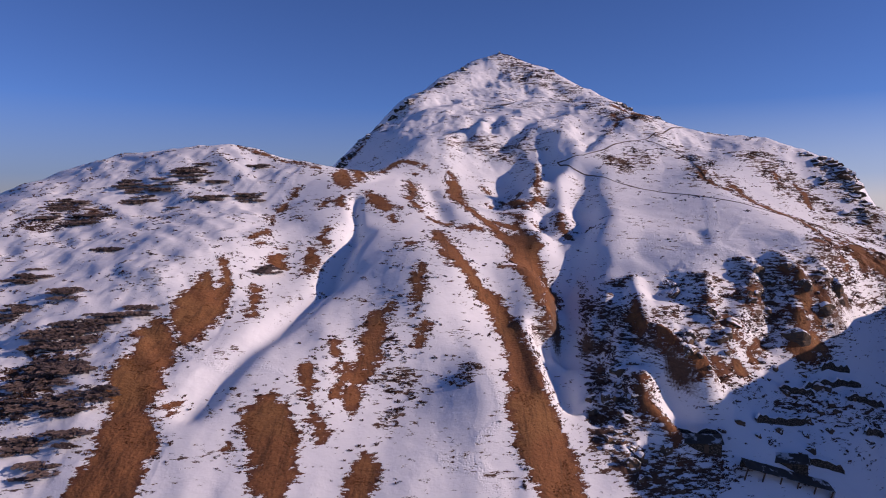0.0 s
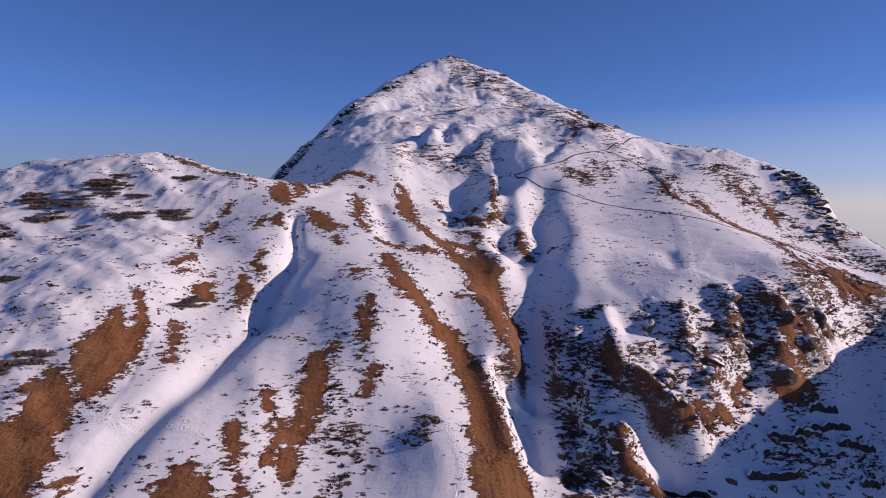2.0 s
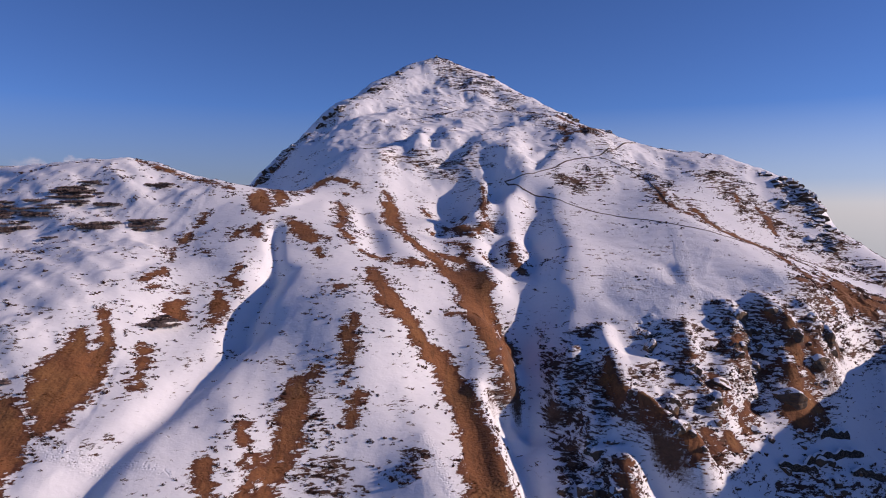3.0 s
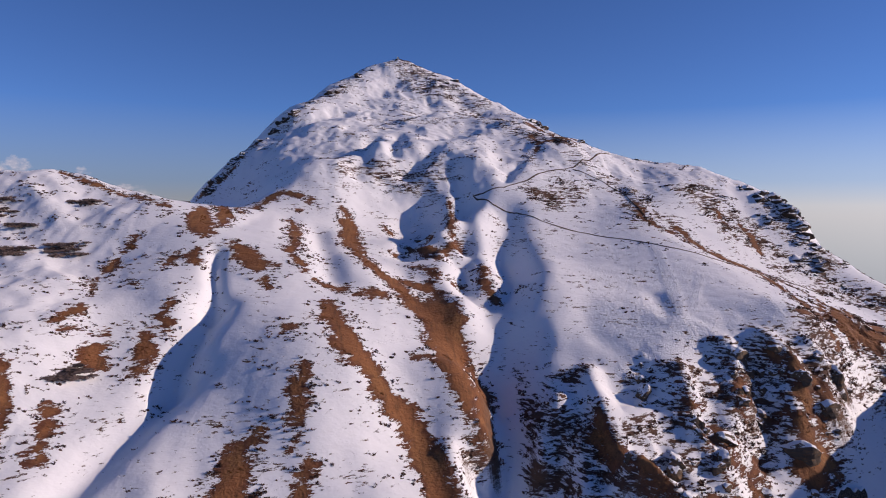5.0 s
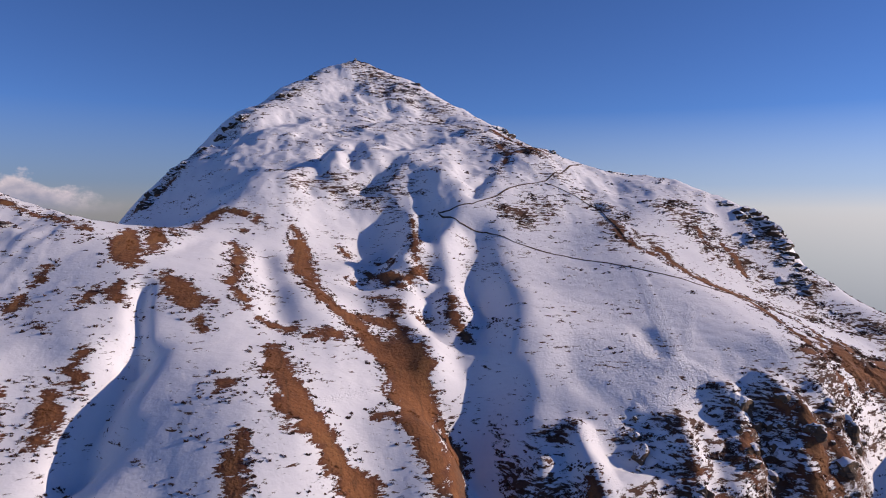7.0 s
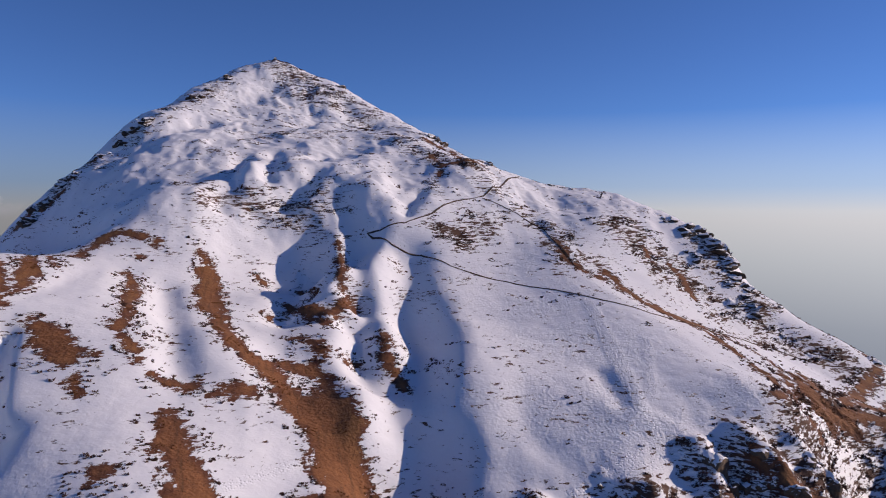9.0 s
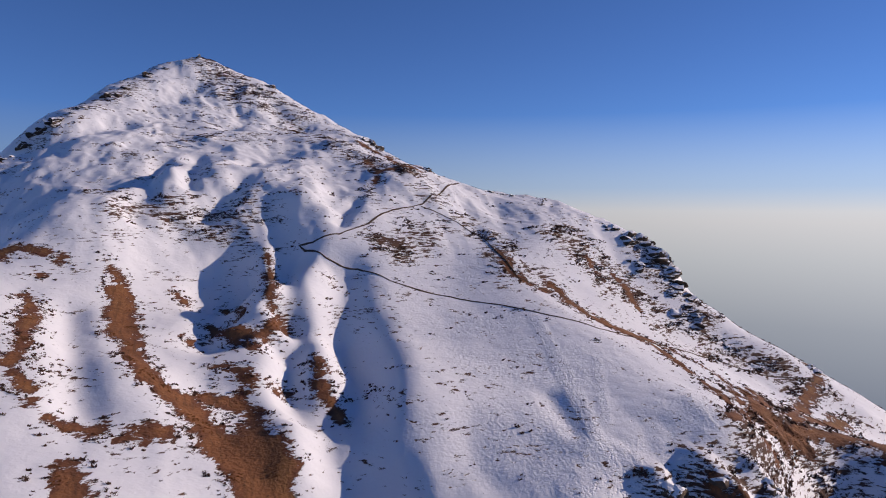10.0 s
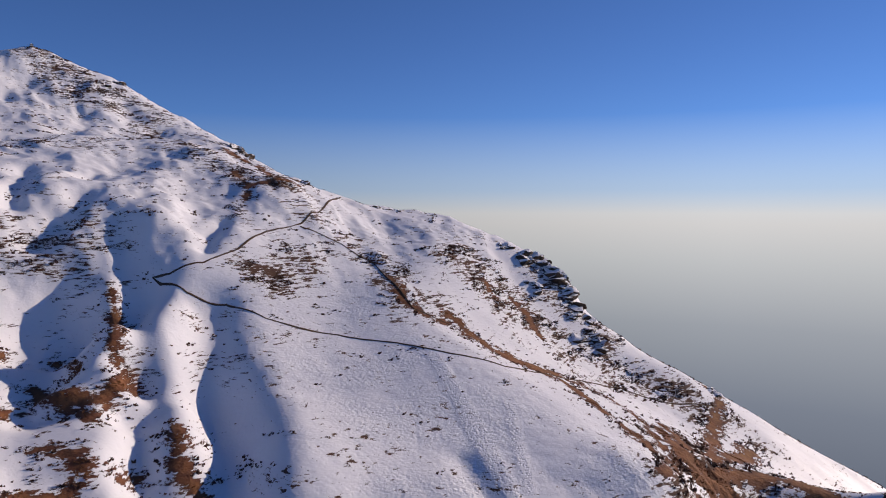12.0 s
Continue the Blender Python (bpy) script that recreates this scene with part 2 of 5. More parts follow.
crest("slope_centre", (70, 341.7, 137.8), (0.9, 320.8, 134.8), (77.8, 313.9, 128.3), (18.4, 292.7, 107.4), (35.2, 273.1, 104.6), (17.9, 269.1, 101.9), (8, 263.1, 101.8), (28.4, 251.4, 97.3), (7.9, 248.9, 101), (27.7, 242.3, 91.9), (-6.2, 237.5, 99.5), (1.6, 235.1, 95.2), (-2.7, 224.7, 93.6), (37.8, 222, 90.1), (33.2, 211.9, 79.3), (67.7, 210.5, 85.5), (10.9, 203.7, 84.6), (-9.5, 203.4, 89.6), (1.4, 201.8, 88.3), (70.7, 195.7, 79.4), (5.3, 193.6, 83), (62.9, 193.2, 75.4), (28.2, 190.6, 76.6), (69.2, 186.4, 73.8), (-6.4, 184.9, 78.4), (57.2, 184.7, 74.3), (37.4, 183.4, 67), (43.2, 153.2, 53.1))
crest("slope_east", (98.1, 355.1, 147.1), (113.1, 343.2, 139.9), (106.8, 312.7, 124.1), (164.7, 305.1, 118.8), (140.7, 293.8, 112.1), (107.5, 291.6, 115.9), (158.3, 281.6, 99), (170.2, 278.1, 96.1), (118.9, 256.9, 99.9), (123.3, 218.2, 89.4), (104.7, 194.8, 79.2))
# narrow gullies and ribs
fold(-6, 7, (58.8, 292.7), (51.4, 270.1), (49.3, 254.5), (38.3, 227.7), (36.8, 212), (36.9, 199.6), (34.1, 188.7), (32.9, 181.9))
fold(3, 5, (34, 242.3), (32.4, 222.6), (35.1, 216.5))
fold(-3, 5, (48.3, 301.6), (41.6, 292.8), (30.1, 295.5))
fold(-2, 3.5, (38.3, 276.6), (37.1, 259.9), (34.3, 244.4))
fold(-2.5, 4, (-32.3, 198.2), (-40.3, 182.5), (-47.2, 161.8), (-53.6, 145.6))
fold(-0.8, 7, (5, 183.1), (-0.5, 167.7), (-4, 154.2), (-4.8, 142.8))
fold(-2, 4, (-5, 281.1), (-2.9, 255.8), (-1.2, 240))
fold(-2.5, 3, (71, 323.9), (63.3, 311.3))
fold(-0.9, 3, (65.1, 188.4), (62.6, 179.3))
fold(-1.2, 3, (66.9, 199.8), (62.4, 192))
fold(-0.7, 2.5, (83.9, 229.6), (81.1, 217.3))
fold(-2.5, 4, (67, 330.5), (62.8, 320.7))
fold(-2.5, 5, (45.8, 316.8), (44.4, 299.4), (40.7, 277.1))
fold(-2.5, 4, (30.3, 308.4), (24.4, 302.8), (22, 295.5))
fold(3, 3, (55.3, 200.7), (52.5, 184.4), (51.8, 173.7), (55.5, 165.2), (61, 162.1))
fold(2.2, 3, (89.4, 203.5), (88.3, 195.6), (80.3, 185.6), (71.7, 173.9))
fold(2.2, 3, (98.6, 203.9), (100.2, 198.6), (100.2, 193.5), (96.1, 187.9))
fold(2.2, 3, (108.8, 200.4), (109.4, 196.3), (105.8, 189.5))
fold(2.4, 4, (95.3, 185.3), (94.2, 180.8))
fold(1.6, 2.5, (75.2, 197.1), (71.7, 186.2), (70.5, 179.6))
fold(2.4, 3, (46.7, 183.4), (43.5, 171.3))
fold(3, 3, (45.3, 194.3), (39.6, 182.9))
fold(-1.8, 2.5, (93.3, 199.9), (89.1, 188.3), (83.4, 180.5))
fold(-1.8, 2.5, (61.1, 175.8), (63.3, 164.3))
fold(3, 2.5, (29.8, 188.2), (28.9, 177.3))
fold(2.5, 2, (40.6, 194.5), (38.9, 182.5))
fold(-3, 3, (34.2, 202.5), (33.1, 192.6), (31.3, 183.4))
fold(2.4, 3.5, (40.1, 305.7), (39.7, 296), (37.5, 277.9), (36.9, 271.6))
fold(0.8, 3, (47, 264.6), (46.3, 257.3), (44.6, 244.8), (42.1, 229.6))
fold(2.5, 3, (26, 274.2), (30.9, 270.7), (32.6, 266.7))
fold(2, 3, (33.6, 276.3), (36.7, 271.5), (38.6, 269.4))
fold(-3, 4, (40.7, 272.1), (39.9, 262.9), (36.9, 251.6), (35.2, 239))
fold(2.5, 3, (21.9, 183.4), (23.4, 170), (23, 155.7))
fold(-3.5, 4, (27.1, 182.7), (28.6, 170.3), (28.9, 159))
fold(-3.5, 6, (55.3, 268.2), (53.4, 254.1), (49, 236.9), (45.5, 223), (44.1, 216.2))
fold(-4, 6, (34.4, 296.9), (29.3, 290.7), (22.9, 272.2))
fold(-2.5, 4, (33.9, 271.8), (30.8, 269.6), (33.9, 266.2))
fold(2.3, 8, (42.2, 169.7), (42.8, 161.2), (42.1, 153.4), (38.2, 142.8))
fold(-2.2, 2, (-30.4, 245.7), (-30.2, 238.4), (-28.4, 229.4), (-27.7, 222.8))
fold(-4.8, 4.4, (-27.9, 221.7), (-29, 216.6), (-31.1, 211), (-32.2, 205.8), (-32, 202.2))
fold(-2, 5, (40.9, 190.3), (40.8, 180.3), (39, 167.1))
fold(-4.5, 7, (-32.7, 409.2), (-20.5, 401.6), (-7.9, 406.4), (2.6, 416.2))
fold(-3, 5, (-43.3, 352.3), (-30.8, 336.1), (-22.7, 318.6))
fold(-2.6, 4, (28.4, 372.7), (23.4, 336.7))
fold(-2.6, 4, (38.6, 338.9), (35, 328.7))
fold(-2.6, 4, (31.7, 329.4), (27, 324.4))
fold(-2.6, 4, (16.4, 366.1), (10.8, 331.2), (7.6, 320.6))
fold(4.5, 3.8, (52.9, 170.1), (54.9, 164.4), (57, 161.4), (59.6, 159.9), (60.9, 158.5))
fold(3.5, 3.4, (46.1, 158.6), (45.2, 151.7), (47.3, 149.1), (48.9, 146.1))
fold(-3, 4, (52.7, 158), (53.7, 152.3))
# bare brown grass
# west patch
strip(GRASS, (-63.2, 200.8, 0.8), (-61.3, 195.8, 1.9), (-59.1, 190.8, 1.8), (-59.2, 184.9, 2.1), (-59, 179.5, 2.9))
strip(GRASS, (-64.8, 191.2, 1.2), (-64.1, 186.5, 2.7), (-63.4, 181.3, 5), (-62.7, 176.5, 5.2), (-62.7, 171.5, 4.2), (-61.7, 167.5, 3.3), (-61.2, 165.3, 1.9))
strip(GRASS, (-67.2, 179, 2.4), (-65.8, 173.5, 2.3))
strip(GRASS, (-70.4, 170.5, 2), (-69.3, 166.4, 4.2), (-67.4, 162.8, 5.2), (-66, 157.3, 4.8), (-67.9, 153.8, 5.8), (-66.9, 150.3, 5.8), (-66.6, 147.3, 5.4), (-65.6, 144.6, 4.3), (-64.7, 140.7, 4.9), (-63.9, 137.5, 5.8), (-61.9, 133.9, 5.4))
strip(GRASS, (-63.5, 132.8, 5.3), (-62.5, 128.2, 6.7), (-62.6, 123.9, 7.2))
strip(GRASS, (-57.9, 145.1, 1.4), (-57.2, 146.4, 0.7))
# lower patches
strip(GRASS, (-26.4, 167.4, 1.2), (-25.5, 164.5, 1.3))
strip(GRASS, (-13.7, 183.1, 0.8), (-14.4, 180.9, 0.8))
strip(GRASS, (-16.6, 181.2, 2), (-16.9, 177, 2.6), (-17.7, 171.5, 2.9), (-17.7, 168.4, 2.8), (-18.1, 164.6, 2.3), (-19.8, 161.9, 2.3), (-20.6, 158.4, 1.8), (-20.3, 154.3, 1.6), (-20, 150.3, 0.8))
strip(GRASS, (-22.4, 160.9, 2.3), (-23.5, 156.9, 1.7), (-24.4, 153.2, 0.9))
strip(GRASS, (-5.9, 193.7, 0.6), (-7, 190, 1.3), (-6.2, 185.6, 1), (-6.4, 182.8, 0.7), (-7.2, 179.8, 0.6))
strip(GRASS, (-4.4, 177.6, 0.8), (-5.6, 174, 1.1), (-6.1, 170.7, 0.8))
strip(GRASS, (-31.5, 158.1, 1.8), (-30.6, 155.4, 2.2), (-29.5, 152, 1.8), (-28.3, 148.6, 1.2), (-27, 145.2, 1.9), (-25.5, 142.5, 1.4), (-25.2, 138.7, 0.9))
strip(GRASS, (-36.7, 150.1, 1), (-36.9, 146.5, 3.1), (-36.9, 143.2, 4.9), (-35.4, 139.8, 5.5), (-33.5, 135.9, 5.8))
strip(GRASS, (-36.3, 148.8, 1.5), (-37, 143.3, 4.3), (-35.1, 139.3, 4.6), (-32.6, 134, 5), (-32.3, 128.3, 4.4))
strip(GRASS, (-42.8, 136, 1.4))
strip(GRASS, (-15.3, 136.2, 2.1), (-15.7, 131.8, 3), (-16.1, 128.7, 3))
# second rib
strip(GRASS, (-2, 224.7, 1), (-1, 218.7, 2.5), (0.5, 213, 2.9), (1.9, 206.5, 3.5), (3.4, 200.9, 3.3), (5.5, 198.6, 3.3), (7.5, 196.9, 3), (8.8, 194.1, 3), (10.8, 192.6, 2.8), (12.8, 191, 2.7), (15.1, 189.2, 3), (16.2, 186.3, 3.1))
strip(GRASS, (-1, 205, 1.1), (0.8, 198.9, 1.3))
strip(GRASS, (13.7, 190.8, 3.1), (15.9, 187.2, 3.2), (17.6, 180, 3.5), (18.3, 173.9, 3.4), (18.9, 166.5, 3.5), (19.1, 158.7, 3.8), (19.5, 153.1, 4), (19.6, 148.9, 4.6), (19.6, 145, 5.5), (20.1, 141.7, 5.4), (20.9, 138.8, 4.9))
strip(GRASS, (19.5, 150.2, 5.5), (20.6, 144.6, 6.6), (21.1, 139.7, 6.2), (21.8, 135.3, 5.8), (23.1, 131.2, 5.5))
# main rib
strip(GRASS, (2.3, 300.2, 0.8), (4.2, 297.2, 1.7), (4.5, 291.6, 2.7), (5, 284.2, 3.5), (5.3, 275, 3), (7.1, 263, 2.2), (9, 248.4, 2.5), (12.4, 245, 2.9), (15.3, 243.5, 2.9), (17.5, 239.7, 2.8), (19.3, 235.1, 3), (21.7, 229.5, 4))
strip(GRASS, (20.3, 247, 2.1), (25.3, 245.9, 1.5), (27.6, 241.6, 1.4), (26.9, 230.9, 2.2))
strip(GRASS, (25.4, 227.8, 5.6), (25.8, 224.4, 5.8), (26.3, 219.2, 5.3), (25.8, 214.1, 5.2), (25.3, 207.1, 4.7), (25.3, 199.9, 4), (25.8, 196.5, 3.2), (26.1, 193.6, 2.3), (26.2, 191.2, 1.7))
strip(GRASS, (19.5, 205.4, 1.9), (17.7, 204.3, 0.9))
strip(GRASS, (31.5, 212.8, 1.4), (32.3, 208.8, 2), (30.8, 198.6, 2.2), (30.4, 194.9, 2.3), (29.6, 190.1, 2.4), (28.4, 187.3, 1.8))
# saddle patches
strip(GRASS, (-38.5, 274.5, 1.7), (-38.2, 267.4, 3.3), (-36.7, 261, 4), (-35.7, 255.5, 3.1), (-34.7, 252.6, 1.2))
strip(GRASS, (-33.9, 283.4, 2.1), (-32.5, 272.7, 2.4), (-31.8, 263.9, 1.3))
strip(GRASS, (-31.6, 289.6, 1.8), (-28.6, 279.6, 1))
strip(GRASS, (-18.8, 305.9, 0.8), (-21.6, 303.4, 1.9), (-23.8, 298.7, 1.5), (-25.5, 292.4, 1.1))
strip(GRASS, (-26.2, 249.6, 1.5), (-23.7, 246.2, 3.2), (-21.9, 242.8, 3.6), (-19.9, 239.9, 3.4), (-18.7, 237.1, 1.7))
strip(GRASS, (-19, 240.2, 1.4), (-14.4, 239.9, 1.1))
strip(GRASS, (-17.3, 233.8, 1), (-16.1, 229.3, 0.9))
strip(GRASS, (-13.4, 285.1, 1.1), (-11.6, 275.1, 1.5), (-11.4, 258.7, 1.6), (-11.8, 250.3, 1.8), (-10.8, 245.4, 1.7), (-8.4, 242.4, 1.4), (-7.1, 237.5, 1))
strip(GRASS, (-5.3, 235.4, 0.8), (-2.8, 234, 1), (-0.5, 233.7, 1.1), (1.8, 233.4, 0.8))
strip(GRASS, (5.1, 230.7, 0.8), (8.7, 231.8, 1.3), (12.1, 233.4, 0.7))
strip(GRASS, (-12.4, 294.8, 0.7))
strip(GRASS, (-49.9, 272.5, 1), (-47.6, 269, 1.7))
# gully ribs
strip(GRASS, (41, 304.1, 0.6), (40.7, 298.8, 1.3), (37.4, 279.7, 1.4), (37.5, 276.7, 1))
strip(GRASS, (29.4, 272, 1.7), (32.8, 268.3, 1.3), (39.6, 275, 1.5))
strip(GRASS, (43.1, 257.9, 1), (41.8, 250.7, 1.1), (42.8, 246.7, 1.2), (43.5, 243.4, 0.9), (43.4, 239.8, 0.6))
strip(GRASS, (55.7, 288.4, 0.9))
strip(GRASS, (16.5, 299, 0.9), (19.2, 297, 1.5))
strip(GRASS, (23, 257.5, 0.9), (26.7, 253.1, 1.2), (28.3, 248.9, 1))
strip(GRASS, (24, 281.4, 0.9), (30.4, 265.1, 1.3))
strip(GRASS, (33, 249.7, 1.2))
strip(GRASS, (18.2, 274.3, 1))
strip(GRASS, (28.9, 296.5, 0.7), (30.6, 278.6, 0.7))
strip(GRASS, (27.3, 270.2, 0.7), (30.1, 264, 0.8))
strip(GRASS, (25.5, 255.5, 0.5), (28.6, 252.4, 0.7), (29.3, 248.8, 0.5))
strip(GRASS, (34.9, 251, 0.6))
# hill patches
strip(GRASS, (-52.4, 254.2, 1.1), (-53.5, 251.1, 1.6))
strip(GRASS, (-40.8, 243.9, 1.2), (-41.8, 240.7, 1.7), (-43.3, 238.4, 0.9))
strip(GRASS, (-35.2, 246.1, 0.9), (-36.1, 243.2, 1.6), (-34.9, 240.5, 1.7))
strip(GRASS, (-55.9, 243.9, 2.3), (-57.3, 241.5, 1.3), (-57.3, 237.1, 1), (-56.6, 232.4, 1.1), (-56.3, 228.3, 0.8))
strip(GRASS, (-55.6, 221.7, 0.9), (-55.5, 217.8, 1.6), (-57.2, 215.2, 1.6), (-57.6, 212.6, 0.9))
strip(GRASS, (-47.3, 231.2, 1.3))
strip(GRASS, (-36.5, 223.7, 0.8), (-37.1, 220.9, 1.6), (-38, 219.1, 1.3), (-37, 217.6, 1.4))
strip(GRASS, (-40.5, 214.3, 0.9), (-40.6, 212.4, 1.5), (-39.2, 210.1, 2.3), (-39.7, 207.7, 2.1), (-40.3, 205.7, 1.6), (-40.8, 204, 0.7))
strip(GRASS, (-49.8, 210, 2.1), (-49.2, 208, 2.5), (-47.5, 206.4, 1.3))
strip(GRASS, (-48.2, 214.1, 1))
strip(GRASS, (-55.6, 211.7, 1.1))
strip(GRASS, (-51.9, 191.9, 1.2), (-50.8, 186, 1.5), (-49.4, 180.5, 1.3))
strip(GRASS, (-49.9, 210, 1.7))
# centre patches
strip(GRASS, (-9.3, 207.6, 1.9), (-10.5, 205.3, 1.4))
strip(GRASS, (-6.9, 193.7, 0.7), (-7.9, 191.3, 1.5), (-7.8, 189.9, 1.1), (-7.1, 187.9, 1), (-6.7, 185.8, 0.9), (-7.1, 184.2, 0.8), (-6.4, 182.2, 0.8))
strip(GRASS, (-13.3, 184.6, 0.9), (-14.5, 183.1, 1), (-15.6, 181.7, 1.2))
# crag ribs
strip(GRASS, (51.7, 186.8, 1.2), (50.3, 181.9, 1.8), (51.1, 177.4, 1.7), (51.6, 172.3, 1.1), (53.4, 169.6, 1.4), (54.9, 164.4, 1.4), (57, 161.4, 1.6), (59.6, 159.9, 1.9), (60.9, 158.5, 1.3))
strip(GRASS, (46.2, 159, 1), (44.4, 154.9, 1.3), (45.2, 151.7, 1.1), (47.3, 149.1, 1.3), (48.9, 146.8, 1.5), (48.5, 143.9, 1.2))
strip(GRASS, (73.2, 178.8, 1.2), (72.9, 174.9, 2.1), (71.3, 172.5, 2.9), (67.4, 168.8, 2.4), (66.8, 165.1, 1.7))
strip(GRASS, (87.4, 195.9, 0.5), (86.9, 192.9, 1), (83, 186.3, 1))
strip(GRASS, (98.7, 191.1, 1.8), (95.2, 187.9, 1.6), (92.1, 187.6, 2))
strip(GRASS, (103.8, 188.3, 2.4), (101.6, 186.5, 3))
strip(GRASS, (95.5, 181.1, 1.9), (93, 178.5, 2.9))
strip(GRASS, (87, 200.7, 0.8), (87.3, 198.1, 0.7), (86.4, 194.3, 0.6), (83.4, 189.6, 0.6))
strip(GRASS, (70.9, 190.4, 0.8), (70.6, 187.8, 0.7), (70.2, 184.9, 0.9))
strip(GRASS, (97.8, 199.6, 0.7), (97.7, 196.4, 0.8), (97.4, 194.6, 1.1))
strip(GRASS, (98.8, 190.4, 1.3), (95.8, 188.2, 1.6), (93.2, 187, 1.5))
# eastern brow
strip(GRASS, (113.4, 210.6, 1), (126.5, 217.4, 1.6), (131.8, 218.5, 2.2), (136.5, 218.2, 1.7), (153.9, 224, 2.2), (172.5, 231.7, 3.1))
strip(GRASS, (120.1, 208.4, 0.8), (119.6, 205.2, 0.8))
strip(GRASS, (193.9, 253.5, 0.7), (177.2, 245.3, 1), (147.9, 227.4, 0.8))
strip(GRASS, (193, 258.5, 1.1), (193.2, 256.4, 1.3))
# upper face
strip(GRASS, (-14.7, 304.3, 1), (-12, 303, 1.1), (-8.6, 301.2, 1.3))
strip(GRASS, (-12.5, 295.1, 0.8))
# west cliff
strip(GRASS, (-55.7, 369.8, 2.6), (-49.5, 368.7, 2.3), (-42.9, 373.1, 1.4))
# hill crest
strip(GRASS, (-85.7, 297, 0.8), (-72.6, 287, 0.9), (-59.4, 279, 0.8), (-50, 270, 1))
strip(GRASS, (-125, 317, 1), (-142, 326, 1.3))
# eastern crest
strip(GRASS, (184, 284, 0.6), (192.4, 269, 0.6), (200.7, 259, 0.7), (206.2, 241, 0.6), (220, 226, 0.6))
# eastern slope and summit
strip(GRASS, (75.7, 180.9, 3.7), (71.3, 173.3, 4.2), (72.2, 170.1, 2.6))
strip(GRASS, (71.1, 188.2, 1.1), (71.2, 185.3, 1.2))
strip(GRASS, (99.3, 193.8, 1.7), (101.5, 191.1, 2.4), (95.4, 185.6, 2.7))
strip(GRASS, (104.8, 189.3, 3.6), (101.9, 187, 2.3))
strip(GRASS, (92.8, 179.2, 3.3), (98.9, 182.2, 2.2))
strip(GRASS, (82.7, 180.2, 1.5), (76.7, 172.5, 1.6))
strip(GRASS, (117.9, 279.9, 1.6), (118.2, 272.1, 2.1), (120.3, 264.5, 2.6), (125.9, 259.8, 2.6), (134.2, 258.8, 1.6), (140.6, 251.4, 1.2))
strip(GRASS, (108.5, 297, 1.2), (105.6, 286.1, 1.4), (109.3, 279.2, 1.4), (114.5, 277.5, 1.5))
strip(GRASS, (140.8, 233.9, 1.5), (130, 219.6, 2.8), (127.7, 214.1, 3.9), (141.1, 216.6, 3.5), (147.6, 213.3, 3))
strip(GRASS, (153.7, 209.1, 3.7), (152.2, 201.9, 3.7))
strip(GRASS, (139.4, 257.2, 1.1), (141.4, 242.4, 1.1), (127.1, 220.8, 1.2))
strip(GRASS, (98.1, 406.1, 2), (100.6, 392.1, 1.6))
strip(GRASS, (90, 344.8, 1.9), (100.8, 344, 1.5))
strip(GRASS, (189.3, 251.4, 1.2), (174.3, 243.1, 1.5), (141.5, 221.1, 1.4))
strip(GRASS, (109.4, 413.7, 1.8))
strip(GRASS, (104.7, 387.1, 1.7), (98.9, 350.9, 1.9), (107.7, 350.2, 1.2))
strip(GRASS, (88.1, 362.8, 1), (85.9, 344.9, 0.9), (82.1, 336.2, 0.8))
strip(GRASS, (149.7, 208.5, 1.6), (152.3, 203, 1.6), (154.9, 200.1, 1.3))
strip(GRASS, (117, 281, 1.5), (119, 270.7, 1.3), (124.5, 264.2, 1.3), (127.6, 257.4, 1.6), (130.7, 252.2, 1.4), (126.5, 238.2, 1.2), (123.3, 224.6, 1.2))
strip(GRASS, (147.7, 293.9, 0.8), (149.7, 288.5, 0.9), (147, 280.6, 0.9))
strip(GRASS, (141, 298.3, 0.8), (140.8, 292.8, 0.9))
strip(GRASS, (123.3, 224.6, 1), (121.8, 219.4, 1.2), (123.3, 216.2, 1.4))
strip(GRASS, (147.6, 238.1, 1.3), (143, 231.1, 1.4), (133.5, 218.8, 1.3))
# scrub through thin snow
strip(SCRUB, (128.1, 221, 3.1), (131.5, 212.6, 4.4), (147.2, 211.8, 3.9))
strip(SCRUB, (44.2, 501.9, 10), (58.4, 470.6, 13.8), (79.9, 459.1, 9))
strip(SCRUB, (-1.6, 335, 4.7), (3.4, 317.5, 2.8))
strip(SCRUB, (16.7, 325.4, 4.6), (36.4, 317.6, 5.4))
strip(SCRUB, (21.3, 319.3, 3.6), (44.7, 324.9, 3.7))
strip(SCRUB, (15.7, 387.4, 3.5), (54.6, 410.2, 3.8))
strip(SCRUB, (85.5, 359, 6.3), (99.1, 339.5, 5.2), (107.5, 309.2, 3.8), (105.5, 285.7, 3.5))
strip(SCRUB, (74.9, 300.3, 5.2), (95.2, 313.7, 5.7))
strip(SCRUB, (139.9, 307, 5.8), (144.4, 290.9, 7.5), (153.6, 280.1, 7.5))
strip(SCRUB, (172.9, 262.9, 5.8), (182.1, 251.6, 4.8))
strip(SCRUB, (50, 200.8, 3.7), (42.7, 185, 3.9), (41.1, 167.6, 5.1), (41.5, 162, 5))
strip(SCRUB, (62.8, 200.4, 2.2), (73.6, 198.6, 4.5), (88.9, 202.1, 4.6), (101.6, 201.5, 5.7))
strip(SCRUB, (59.1, 180.2, 2.6), (67.1, 180.8, 4), (59.9, 173.4, 3.6))
strip(SCRUB, (77.2, 190.8, 4.4), (92.8, 193.2, 6.2), (106.8, 197.6, 4.9))
strip(SCRUB, (41.9, 208.8, 2.3), (40, 184.4, 2.6), (36.5, 180.7, 3.2))
